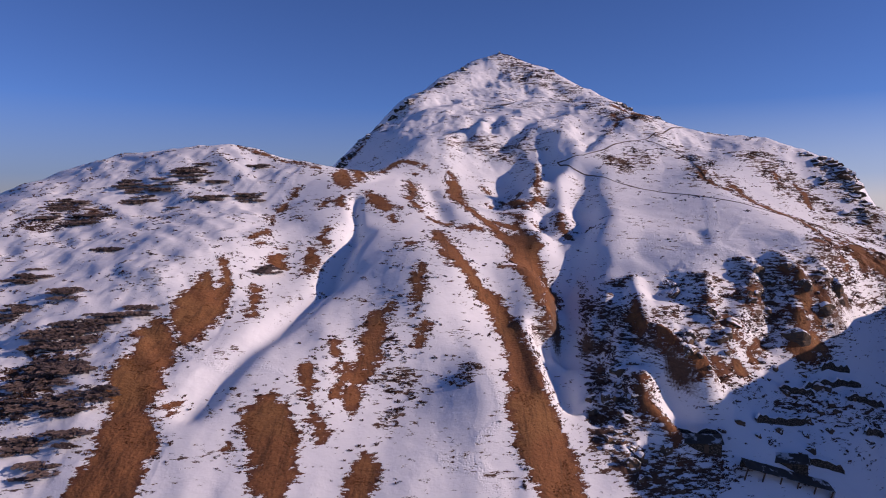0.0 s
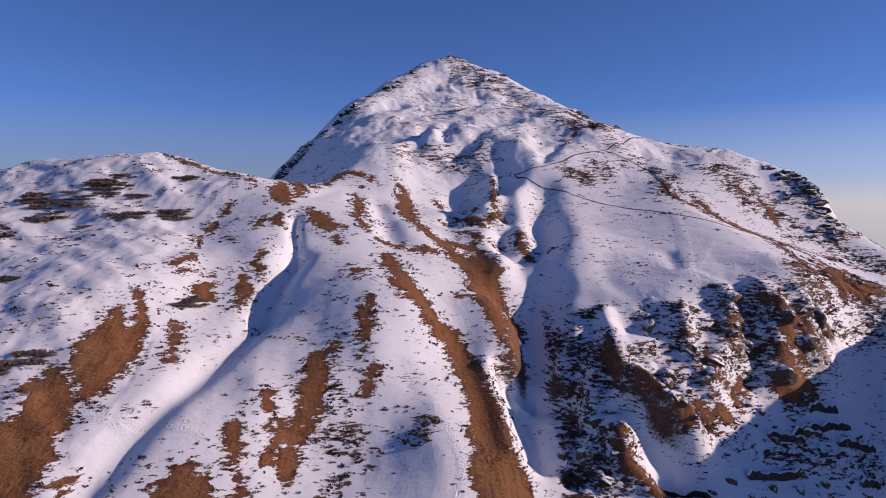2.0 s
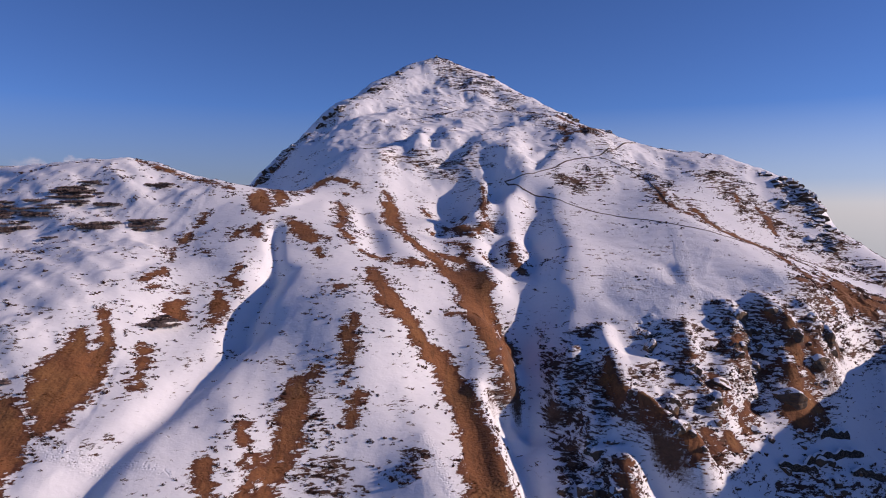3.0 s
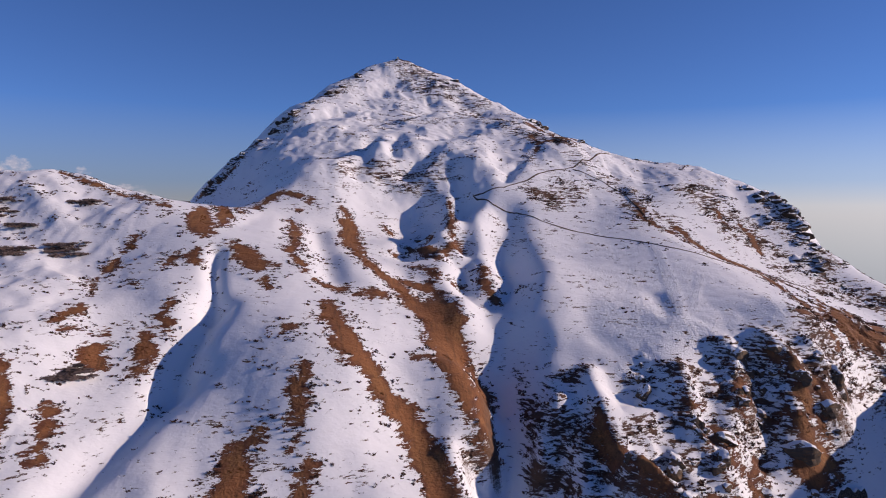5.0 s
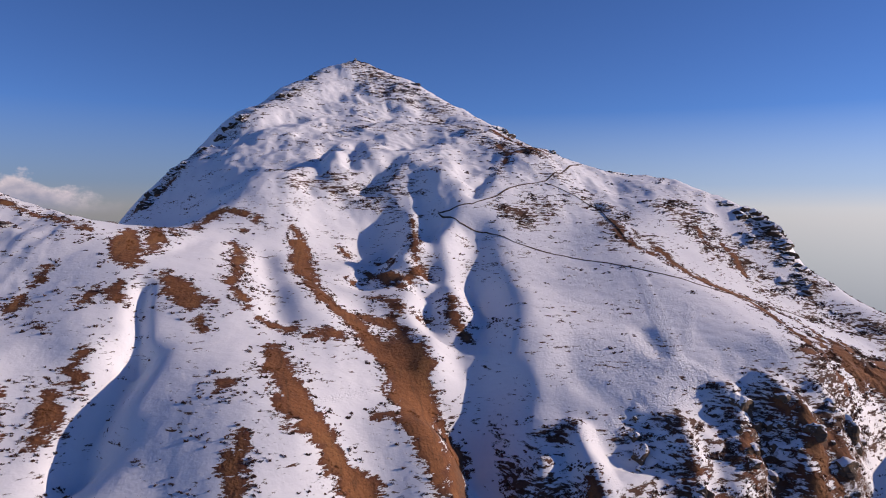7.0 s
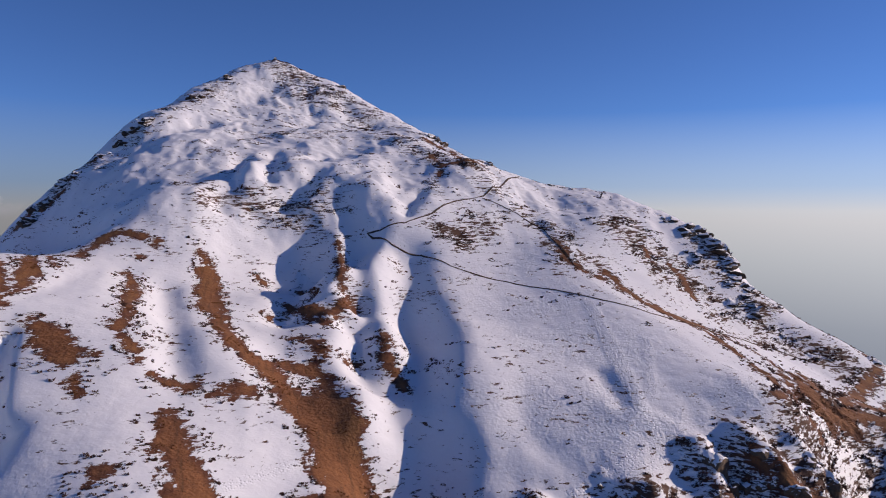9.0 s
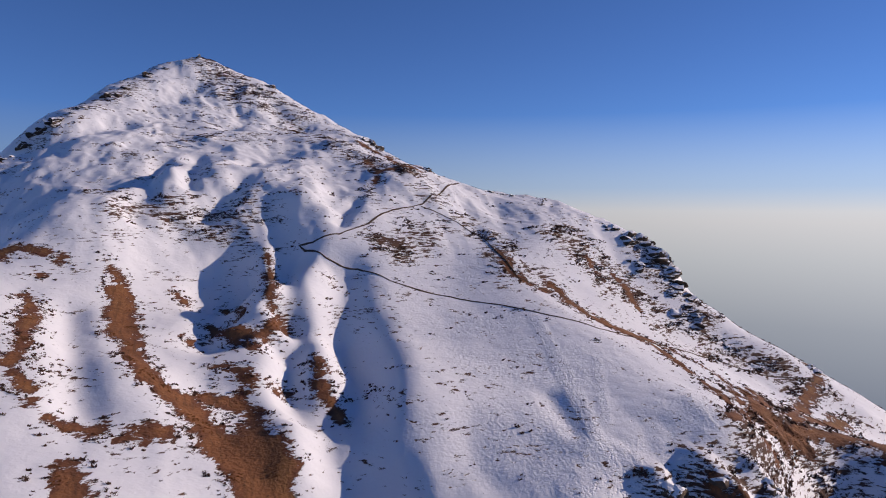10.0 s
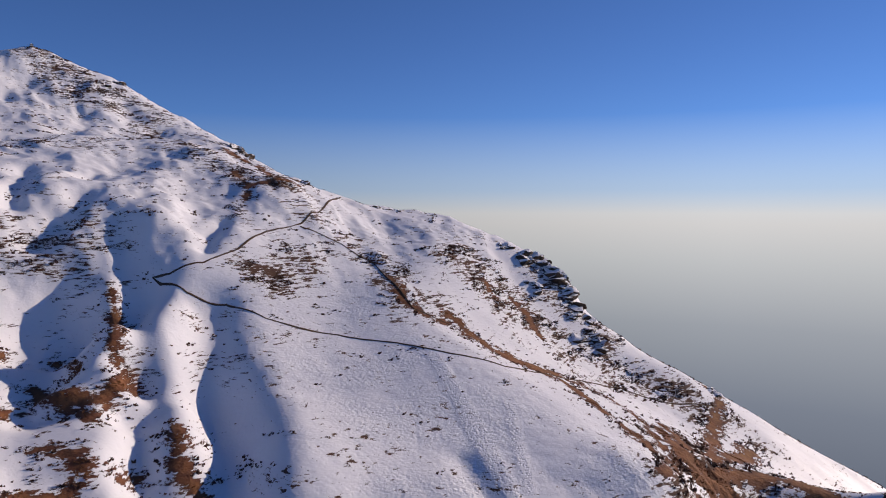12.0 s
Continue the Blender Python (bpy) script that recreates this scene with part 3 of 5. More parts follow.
strip(SCRUB, (26.4, 187.3, 2.7), (27.9, 181.1, 2.6))
strip(SCRUB, (-16, 176, 3.4), (-10, 161.1, 3.8), (-11.5, 149.1, 3.5))
strip(SCRUB, (6.7, 162.9, 0.7), (4.1, 155.7, 0.7))
strip(SCRUB, (126.4, 212.9, 8.2), (135.4, 211.6, 10.1), (122.7, 205.3, 5.3))
strip(SCRUB, (75.2, 186.6, 6.4), (87.8, 189.5, 6.8), (101.5, 191.1, 7.1))
strip(SCRUB, (63.5, 175.6, 5.9), (64.7, 167.2, 5.7))
strip(SCRUB, (44, 169.7, 4.6), (44.9, 161.7, 5.1))
strip(SCRUB, (41, 168.2, 4.1), (36.7, 155.5, 5.3), (36, 142.5, 5.5))
strip(SCRUB, (27.7, 187.3, 1.4), (29.7, 184.1, 1.3), (27.4, 175.5, 1.2))
strip(SCRUB, (41.1, 199.5, 1.4), (39.1, 183.7, 1.3), (36.1, 181.3, 1.3))
strip(SCRUB, (116.9, 204.1, 6), (133.1, 210.8, 6.1))
strip(SCRUB, (120, 205.6, 4.8), (131.8, 208.4, 6.6))
strip(SCRUB, (124.5, 210.5, 3.5), (138.1, 212, 5.8))
strip(SCRUB, (33.1, 213.6, 1.3), (31.4, 196.3, 1.6), (30, 187.1, 1.5))
strip(SCRUB, (33, 208.4, 0.9), (30.1, 188.9, 1))
strip(SCRUB, (45.3, 496.9, 8.2), (58.4, 470.6, 9.2))
strip(SCRUB, (142.3, 308.3, 3.4), (148.3, 295.7, 5.1), (155, 283.3, 5), (166.6, 271.5, 5.1))
strip(SCRUB, (159.4, 262.1, 3.9), (177.4, 256.5, 5.1), (183.7, 244.8, 3.4))
strip(SCRUB, (111.8, 299.9, 3.1), (113.1, 284.9, 2.9))
strip(SCRUB, (27.4, 324.6, 3.9), (34.9, 318.3, 3.8))
strip(SCRUB, (44.2, 322.5, 2.4), (45.3, 318.4, 1.5))
strip(SCRUB, (44.3, 326.6, 0.6), (45.5, 322.3, 0.8))
strip(SCRUB, (34.3, 318.2, 0.9), (36.5, 316.6, 0.6))
strip(SCRUB, (22, 320, 0.6), (22.9, 317.2, 0.7))
strip(SCRUB, (92.1, 363.1, 4.8))
strip(SCRUB, (167.7, 302, 4.6), (172.7, 281.3, 4.5))
strip(SCRUB, (177.3, 255.1, 8.6), (179, 241.8, 8.3))
strip(SCRUB, (129.4, 219.8, 5.6), (146.1, 224.3, 9.1))
strip(SCRUB, (130.1, 213.5, 3.7), (143.6, 212, 3.9))
strip(SCRUB, (130.5, 305.5, 1.1), (136, 300.1, 1.1), (137.3, 287.7, 1.2), (136.2, 275.8, 1.2))
strip(SCRUB, (142.8, 308.8, 1.2), (150.3, 297.7, 1.2), (149.9, 279.4, 1.1), (141.6, 254.9, 1))
strip(SCRUB, (164.2, 293.2, 2.7), (169.9, 286, 2.7), (169.9, 278.2, 2.6))
strip(SCRUB, (84.7, 161.6, 2.3), (93.8, 163.5, 2.3), (107.4, 167.7, 2.4))
strip(SCRUB, (45.2, 138, 4.4), (56, 142.7, 3.4))
strip(SCRUB, (47.9, 180.7, 3.8), (47.9, 167.2, 4.6), (43, 159.6, 5))
strip(SCRUB, (-50.8, 368.8, 3.5), (-33.7, 395.6, 3.7), (-17.4, 413.3, 4), (0.7, 456.3, 3.4), (16.8, 482.3, 2.9))
strip(SCRUB, (46.1, 507.8, 7.4), (56.8, 479.3, 8.7), (74.2, 462.4, 6.7), (82.8, 368.7, 3.9))
strip(SCRUB, (-1.9, 333.4, 3.3), (6.4, 326, 3.3))
strip(SCRUB, (14.6, 323.9, 3.2), (22.8, 320.4, 3.2), (31.6, 324.1, 3.2), (40.6, 326.7, 3.3))
strip(SCRUB, (-92.1, 150.8, 8.9), (-90.1, 158.5, 6.1))
strip(SCRUB, (-136.9, 233.7, 7.7), (-123.1, 240.3, 6.6))
strip(SCRUB, (127.1, 216.1, 2.4), (141.4, 215.5, 2.6), (147, 210.4, 2.6))
strip(SCRUB, (35.8, 162.9, 2.7), (37.8, 149.7, 3.8), (39.5, 137.9, 3.7))
strip(SCRUB, (54.1, 293.3, -1.9), (51.3, 279.7, -1.9), (46.2, 254.1, -1.7))
strip(SCRUB, (41.2, 298.7, -1.4), (40, 274.4, -1.2))
strip(SCRUB, (46.9, 497.6, 3.7), (53.3, 488, 4))
strip(SCRUB, (46, 493.3, 3), (51.1, 490, 3.4), (55.7, 473.4, 3))
strip(SCRUB, (52.5, 494.9, 3.3), (56.8, 479.3, 3.1))
strip(SCRUB, (151.5, 214.3, 2.4), (143.5, 208.7, 3.7), (138.7, 205.5, 5.1))
strip(SCRUB, (134.7, 210.9, 2.5), (132, 207.2, 3.6))
strip(SCRUB, (121.2, 204.6, 1.4), (109.2, 195.2, 1.3))
strip(SCRUB, (-3.6, 343.5, 1.2), (0.3, 320.2, 1.4), (2.3, 317.1, 1.2))
strip(SCRUB, (17.4, 327.3, 1.1))
strip(SCRUB, (15.4, 321.2, 1.4), (17.2, 319.6, 1.2))
strip(SCRUB, (43.5, 329.4, 0.6), (45.1, 323.8, 1.1), (46, 321.3, 0.8))
strip(SCRUB, (35.5, 317.5, 1.3))
strip(SCRUB, (77.1, 331.9, 1), (77.4, 324.4, 1.1))
# trodden paths
strip(PATH, (120.6, 352.5, 0.9), (101.9, 329.7, 0.7), (93.6, 323.1, 0.7), (81.8, 318.2, 0.6), (71.2, 309.6, 0.6), (61.1, 304.4, 0.5), (53.2, 304, 0.5), (49.9, 306, 0.6), (51.1, 303.4, 0.6), (55.6, 298.3, 0.6), (63.3, 294.3, 0.5), (69.8, 286.3, 0.5), (76.4, 282.7, 0.6), (84.5, 279.1, 0.5), (94.9, 271.2, 0.5), (103.8, 261.7, 0.6), (113.9, 254.9, 0.6), (123.8, 255.8, 0.6), (137.8, 257.8, 0.6), (158.9, 261.8, 0.7), (169.7, 254.4, 0.7), (184.5, 249.2, 0.7))
strip(PATH, (93, 321.7, 0.5), (102.4, 315.1, 0.5), (108.3, 306.4, 0.5), (107.5, 295, 0.5), (106.8, 282.8, 0.4), (114.2, 277.1, 0.5))
# shrubs
strip(SHRUB, (-95.2, 271.1, 4.9))
strip(SHRUB, (-99.5, 268.4, 3.1))
strip(SHRUB, (-108.6, 258.7, 7.9))
strip(SHRUB, (-119.5, 266, 4.6))
strip(SHRUB, (-133.6, 249.9, 7.7))
strip(SHRUB, (-118.7, 235.5, 5.1))
strip(SHRUB, (-134.7, 239.2, 2.6))
strip(SHRUB, (-72.6, 274.3, 2.2))
strip(SHRUB, (-82.7, 248.7, 3.7))
strip(SHRUB, (-68.9, 252.5, 4.1))
strip(SHRUB, (-89.8, 165.7, 5.2))
strip(SHRUB, (-83.6, 170.9, 3.3))
strip(SHRUB, (-88.4, 169.9, 3.7))
strip(SHRUB, (-83.6, 152.4, 3.4))
strip(SHRUB, (-78.6, 143.5, 3.2))
strip(SHRUB, (-74.5, 143.8, 3.6))
strip(SHRUB, (-99.8, 182.2, 3.2))
strip(SHRUB, (-52.5, 201.2, 3.2))
strip(SHRUB, (-77.2, 174.4, 2.4))
strip(SHRUB, (-74.5, 135.3, 1.9))
strip(SHRUB, (-95.1, 264.6, 2.6))
strip(SHRUB, (-100.7, 258.5, 3.2))
strip(SHRUB, (-88.4, 148.7, 7.2))
strip(SHRUB, (-85.6, 154.8, 5.1))
strip(SHRUB, (-83.8, 134.6, 3))
strip(SHRUB, (-77.4, 129.2, 2.3))
strip(SHRUB, (-93.5, 167.3, 6.3))
strip(SHRUB, (-86.6, 171.3, 2.8))
strip(SHRUB, (-110.9, 178, 3.8))
strip(SHRUB, (-115.7, 193.9, 4))
strip(SHRUB, (-99.2, 207.6, 1.8))
strip(SHRUB, (-84.5, 262.8, 2.1))
# crags
strip(CRAG, (126.6, 213.5, 3.7), (134.7, 212.3, 4.6))
strip(CRAG, (90, 201.6, 2.3), (94.6, 196.5, 3.1), (88.3, 187.7, 3))
strip(CRAG, (41, 168.2, 2.1), (36.5, 154.6, 3.3), (37.2, 142.5, 3.7))
strip(CRAG, (72, 185.6, 2.8), (72.7, 180.3, 4), (71.3, 173.3, 3.9))
strip(CRAG, (87.5, 194.5, 2.2), (86.4, 189.5, 2.9))
strip(CRAG, (98.3, 198.3, 2.4), (98.6, 191, 3.8), (104.4, 188.7, 3.9))
strip(CRAG, (108.3, 197.7, 2.5), (111.9, 195.6, 3.4))
strip(CRAG, (60.9, 175.7, 3.1), (59.4, 163.9, 3.6), (60.9, 159.2, 2.4))
strip(CRAG, (51.9, 171.5, 2.4), (42.3, 164.1, 3.4), (42.9, 159.3, 3.3))
strip(CRAG, (67.8, 202, 1.5), (61.3, 189.1, 1.4))
strip(CRAG, (127.6, 215, 2.8), (136, 211.5, 2.9))
strip(CRAG, (130.9, 218.9, 2.8), (139.6, 216.8, 2.8))
strip(CRAG, (40.4, 165.2, 2.7), (40.6, 155.5, 3.3), (36.5, 144.2, 3.7))
strip(CRAG, (36.5, 160.4, 3.4), (41, 148.1, 3.8), (41.6, 141.1, 3.1))
# outcrops
strip(OUTCROP, (166.5, 308.6, 3.2))
strip(OUTCROP, (170, 304.9, 3.8))
strip(OUTCROP, (172.9, 301.6, 3.8))
strip(OUTCROP, (174.2, 297.4, 3.6))
strip(OUTCROP, (173, 291.8, 2.7))
strip(OUTCROP, (160.2, 298, 2.3))
strip(OUTCROP, (168.8, 279.5, 2.6))
strip(OUTCROP, (163.9, 281.5, 2.4))
strip(OUTCROP, (174.1, 286.6, 1.9))
strip(OUTCROP, (162.1, 314.5, 2.2))
strip(OUTCROP, (-34, 400.1, 4.2))
strip(OUTCROP, (-28.4, 412.9, 3.3))
strip(OUTCROP, (-19, 415.7, 4))
strip(OUTCROP, (-1, 455.6, 3.8))
strip(OUTCROP, (15.1, 484.3, 3.3))
strip(OUTCROP, (-45.1, 379.2, 3.4))
strip(OUTCROP, (-51.8, 367.2, 4.1))
strip(OUTCROP, (-48.5, 371.4, 3.3))
strip(OUTCROP, (104.3, 417.7, 3.1))
strip(OUTCROP, (106.6, 410.9, 2.4))
strip(OUTCROP, (106.7, 350.4, 1.7))
strip(OUTCROP, (131.8, 347.5, 1.6))
strip(OUTCROP, (139.4, 345.5, 1))
strip(OUTCROP, (192.2, 256.3, 1.8))
strip(OUTCROP, (72.9, 489, 2.4))
strip(OUTCROP, (169.5, 281.9, 1.8))
strip(OUTCROP, (167, 288.1, 1.6))
strip(OUTCROP, (176.3, 304.6, 1.9))
strip(OUTCROP, (177.4, 301.7, 1.9))
strip(OUTCROP, (172, 268.9, 1.2))
strip(OUTCROP, (172.6, 258.4, 1.2))
strip(OUTCROP, (-40, 377.4, 3.1))
strip(OUTCROP, (-23.9, 413.1, 2.7))
strip(OUTCROP, (-10.3, 425.8, 2.8))
strip(OUTCROP, (5.9, 465.9, 2.8))
strip(OUTCROP, (22.7, 493.5, 2.6))
strip(OUTCROP, (68.5, 478.1, 1.4))
strip(OUTCROP, (-13.5, 419, 1.4))
# boulders
strip(BOULDER, (92.5, 180.8, 5))
strip(BOULDER, (104.5, 187.8, 3.6))
strip(BOULDER, (100.2, 191.4, 3.2))
strip(BOULDER, (76, 180, 3))
strip(BOULDER, (83.9, 187.5, 2.5))
strip(BOULDER, (71.2, 182.4, 2.4))
strip(BOULDER, (62.4, 174.7, 3.1))
strip(BOULDER, (42.7, 163.7, 2.8))
strip(BOULDER, (58.3, 161.3, 2.7))
strip(BOULDER, (98.3, 198.3, 2.1))
strip(BOULDER, (115.5, 196.3, 1.5))
strip(BOULDER, (80.7, 174, 1.7))
# huts
strip(HUT, (72.8, 146.6, 5))
strip(HUT, (55, 146.6, 4.8))
# walls, the first a shed
strip(WALL, (61.1, 141, 0.7), (80.8, 142.1, 0.7))
strip(WALL, (69.9, 153.3, 0.8), (85.4, 160.1, 0.9))
strip(WALL, (77.6, 147.8, 0.7), (87.2, 148.7, 0.7))
strip(WALL, (99.3, 169.2, 0.8), (110, 171.9, 0.8))
strip(WALL, (98.6, 160.1, 0.6), (103.8, 161.8, 0.6))
strip(WALL, (88, 168.3, 0.5), (106.5, 175.7, 0.5))
strip(WALL, (51.3, 149.7, 0.5), (60, 148.5, 0.6))
strip(WALL, (82, 167.6, 0.6), (90.1, 167, 0.6))
strip(WALL, (96.2, 175.7, 0.5), (105.2, 178.8, 0.5))
# footprints
strip(TRACK, (8.7, 166.8, 0.9), (11.9, 153.7, 0.8), (13.3, 145.7, 0.9), (7.5, 140.4, 1))
strip(TRACK, (0.7, 136.7, 1.8), (7.3, 133.9, 1.7), (10.3, 129.8, 1.7))
strip(TRACK, (-57.9, 159.8, 0.5), (-45.9, 157.5, 0.5))
strip(TRACK, (-60.2, 161.3, 0.5), (-49.3, 160, 0.5), (-36.6, 156, 0.4))
strip(TRACK, (99.7, 262.7, 1.4), (92.9, 238.8, 1.5), (84.1, 215.7, 1.1), (83.5, 208.2, 1))
strip(TRACK, (86.6, 226.3, 0.8), (83.7, 211.1, 0.7))
strip(TRACK, (49.4, 196.7, 1.2), (63.5, 201.1, 1.5), (77.9, 203.9, 2), (85.9, 206, 2.1))
strip(TRACK, (95.8, 249.9, 0.9), (90.9, 236.9, 1), (86.1, 223.1, 1))
strip(TRACK, (102.7, 240.1, 0.8), (93.9, 226.4, 0.8), (88.3, 217.2, 0.8))
strip(TRACK, (57.3, 195.2, 0.6), (54.2, 180.3, 0.7), (52.8, 176.7, 0.6))
strip(TRACK, (71.9, 307.6, 1.1), (73, 294.8, 0.8))
strip(TRACK, (7.2, 205.8, 0.6), (19, 215, 0.5))
# rubble
strip(RUBBLE, (84.4, 166.7, 5.4), (98, 166, 5.5))
strip(RUBBLE, (58.7, 149.9, 4.2), (67.1, 149.2, 3.5), (88.7, 154.3, 4.5))
strip(RUBBLE, (48.5, 141, 3.9), (38.5, 138.3, 3))
strip(RUBBLE, (84.2, 171.1, 4.1), (106.3, 180.8, 4.6))
strip(RUBBLE, (88.7, 164.1, 6.2), (97.4, 155.7, 5.4))
# smooth snow with no tussocks
strip(CLEAR, (37.6, 221.2, 2.4), (37.5, 212.7, 2.8), (36, 200.9, 3), (34.3, 191, 2.8))
strip(CLEAR, (33.1, 205.1, 2.6), (32.4, 187.7, 3), (29.9, 166.6, 3.5), (26.5, 145.8, 3.6))
strip(CLEAR, (-23.2, 258.7, 6.2), (-18.3, 284.8, 4.4))
strip(CLEAR, (-28.2, 217.1, 3.1), (-28.5, 207.5, 5.3), (-29.3, 201.6, 4.6))
strip(CLEAR, (8.8, 222.1, 3.8), (13, 212.3, 4.8))
strip(CLEAR, (-48, 189.8, 3.8), (-51.2, 160.2, 4.6), (-52.7, 145, 4.3))


def kernel(r2):
    return np.where(r2 > 0, r2 * np.log(r2 + 1e-9) * 0.5, 0.0)


class Land:
    """A smooth sheet stretched over the crest and gully lines."""

    def __init__(self, lines):
        p = np.array([q for ln in lines.values() for q in ln], float)
        self.c = p[:, :2] / 100
        k = kernel(((self.c[:, None] - self.c[None]) ** 2).sum(-1)) + np.eye(len(p)) * 2e-4
        q = np.c_[np.ones(len(p)), self.c]
        a = np.block([[k, q], [q.T, np.zeros((3, 3))]])
        self.w = np.linalg.solve(a, np.r_[p[:, 2], 0, 0, 0])

    def __call__(self, x, y):
        x, y = np.ravel(x) / 100, np.ravel(y) / 100
        z = self.w[-3] + x * self.w[-2] + y * self.w[-1]
        for (a, b), w in zip(self.c, self.w):
            z += w * kernel((x - a) ** 2 + (y - b) ** 2)
        return z


def strip_depth(x, y, strips, pad=12.0):
    """How far inside the nearest strip each place lies, in metres (minus: outside)."""
    best = np.full(len(x), -30.0)
    for ln in strips:
        pts = ln if len(ln) > 1 else [ln[0], (ln[0][0] + 0.2, ln[0][1], ln[0][2])]
        for (ax, ay, ar), (bx, by, br) in zip(pts, pts[1:]):
            m = max(ar, br) + pad
            near = np.flatnonzero((x > min(ax, bx) - m) & (x < max(ax, bx) + m) & (y > min(ay, by) - m) & (y < max(ay, by) + m))
            if not len(near):
                continue
            px, py = x[near] - ax, y[near] - ay
            dx, dy = bx - ax, by - ay
            f = np.clip((px * dx + py * dy) / (dx * dx + dy * dy + 1e-6), 0, 1)
            d = ar + (br - ar) * f - np.hypot(px - f * dx, py - f * dy)
            best[near] = np.maximum(best[near], d)
    return best


def lattice(x, y, seed):
    """A repeatable random number for each whole-number place."""
    h = np.sin(x * 127.1 + y * 311.7 + seed * 74.7) * 43758.5453
    return h - np.floor(h)


def value_noise(x, y, size, seed=0):
    x, y = x / size, y / size
    i, j = np.floor(x), np.floor(y)
    u, v = x - i, y - j
    u, v = u * u * (3 - 2 * u), v * v * (3 - 2 * v)
    a = lattice(i, j, seed) * (1 - u) + lattice(i + 1, j, seed) * u
    b = lattice(i, j + 1, seed) * (1 - u) + lattice(i + 1, j + 1, seed) * u
    return a * (1 - v) + b * v - 0.5


def spread(fine, lo, hi, end_lo, end_hi, grow=1.16):
    """Even steps from lo to hi, growing steps beyond, out to the ends."""
    mid = list(np.arange(lo, hi, fine))
    out, s = [mid[-1]], fine
    while out[-1] < end_hi:
        s *= grow
        out.append(out[-1] + s)
    left, s = [lo], fine
    while left[-1] > end_lo:
        s *= grow
        left.append(left[-1] - s)
    return np.array(left[:0:-1] + mid + out[1:])


land = Land(LAND)


def relief(x, y):
    """Height of the ground sheet."""
    z = np.empty(len(x))
    core = (x > -330) & (x < 380) & (y > -50) & (y < 700)
    z[:] = -700.0
    z[core] = land(x[core], y[core])
    # gullies and ribs too narrow for the large lines
    for ln, high, wide in FOLDS:
        d = -strip_depth(x, y, [[(a, b, 0.0) for a, b in ln]], 3 * wide)
        z += np.where(d < 29, high * np.exp(-(np.minimum(d, 4 * wide) / wide) ** 2), 0)
    calm = 1 - 0.7 * np.exp(-(((x - 105) / 55) ** 2 + ((y - 258) / 42) ** 2) ** 2)
    steep = np.clip((y - 300) / 25, 0, 1) * (x > -60) + np.exp(-(((x - 95) / 40) ** 2 + ((y - 182) / 32) ** 2) ** 2)
    lumpy = np.clip(0.24 + 0.7 * steep + 0.5 * (x < -55), 0, 1)
    for size, high in ((23, 0.8), (9, 0.6)):
        z += value_noise(x, y, size, size) * high * calm
    for size, high in ((4.3, 0.75), (1.9, 0.42)):
        z += value_noise(x * 0.8 + y * 0.6, y * 0.8 - x * 0.6, size, size) * high * lumpy
    # hollows of the upper face, fading out towards the crests
    far = np.clip((-strip_depth(x, y, [[(a, c, 0.0) for a, c, _ in LAND[k]] for k in ("east_ridge", "west_ridge")], 30.0) - 5) / 20, 0, 1)
    face = np.clip((y - 300) / 25, 0, 1) * (x > -60) * far
    z += (value_noise(x, y * 0.55, 21, 41) * 4.5 + value_noise(x, y * 0.7, 9, 42) * 2.4) * face
    # wind ripples on the western hill, slanting down to the left
    hill = np.clip((-50 - x) / 25, 0, 1) * (y < 310)
    z += (value_noise((x + y) * 0.7, (y - x) * 0.16, 7, 51) * 2.2 + value_noise((x + y) * 0.7, (y - x) * 0.25, 3.5, 52) * 1.0) * hill
    # rills that run down the slopes
    wx = x + value_noise(x, y, 31, 5) * 22
    z += (value_noise(wx, y * 0.22, 7.5, 11) * 0.8 + value_noise(wx, y * 0.3, 3.4, 12) * 0.7 * lumpy) * calm * (1 - 0.8 * hill)
    # broken rock of the crags
    crag = np.clip(strip_depth(x, y, CRAG, 8.0) / 4 + 0.7, 0, 1)
    for size, high in ((8.0, 2.6), (3.6, 2.2), (1.8, 1.1)):
        z += (0.25 - np.abs(value_noise(x + y * 0.3, y, size, 60 + size))) * high * crag
    # away from the mountain the flanks drop into the hazy valley
    out = np.maximum(np.maximum(-230 - x, x - 265), np.maximum(75 - y, y - 565))
    fall = np.clip(out, 0, None)
    w = np.clip(fall / 90, 0, 1)
    z = z * (1 - w) + w * np.maximum(20 - fall * 0.62, -700)
    return z


def bare_depth(x, y, z):
    """How far inside the bare grass strips, with edges frayed along the slope."""
    d = strip_depth(x, y, GRASS) + 0.2 + value_noise(x, y, 9, 31) * 0.9 + value_noise(x, y, 4.0, 32) * 1.0
    # snow lodges in the broken ground of the crags
    d -= np.clip(strip_depth(x, y, CRAG, 8.0) / 4 + 0.7, 0, 1) * (0.6 + value_noise(x, y, 5.0, 35) * 5 + value_noise(x, y, 2.2, 36) * 3)
    return d + value_noise(x, z * 2.6, 2.4, 33) * 1.9 + value_noise(x, z * 3.4, 1.2, 34) * 1.3


GX = spread(0.55, -150, 225, -4500, 4500)
GY = spread(0.55, 121, 330, -4500, 330)
GY = np.r_[GY, np.arange(GY[-1] + 0.9, 520, 0.9)]
GY = np.r_[GY, spread(0.9, 521, 525, 521, 4500)]
xx, yy = np.meshgrid(GX, GY)
gx, gy = xx.ravel(), yy.ravel()
gz = relief(gx, gy)
GZ = gz.reshape(xx.shape)


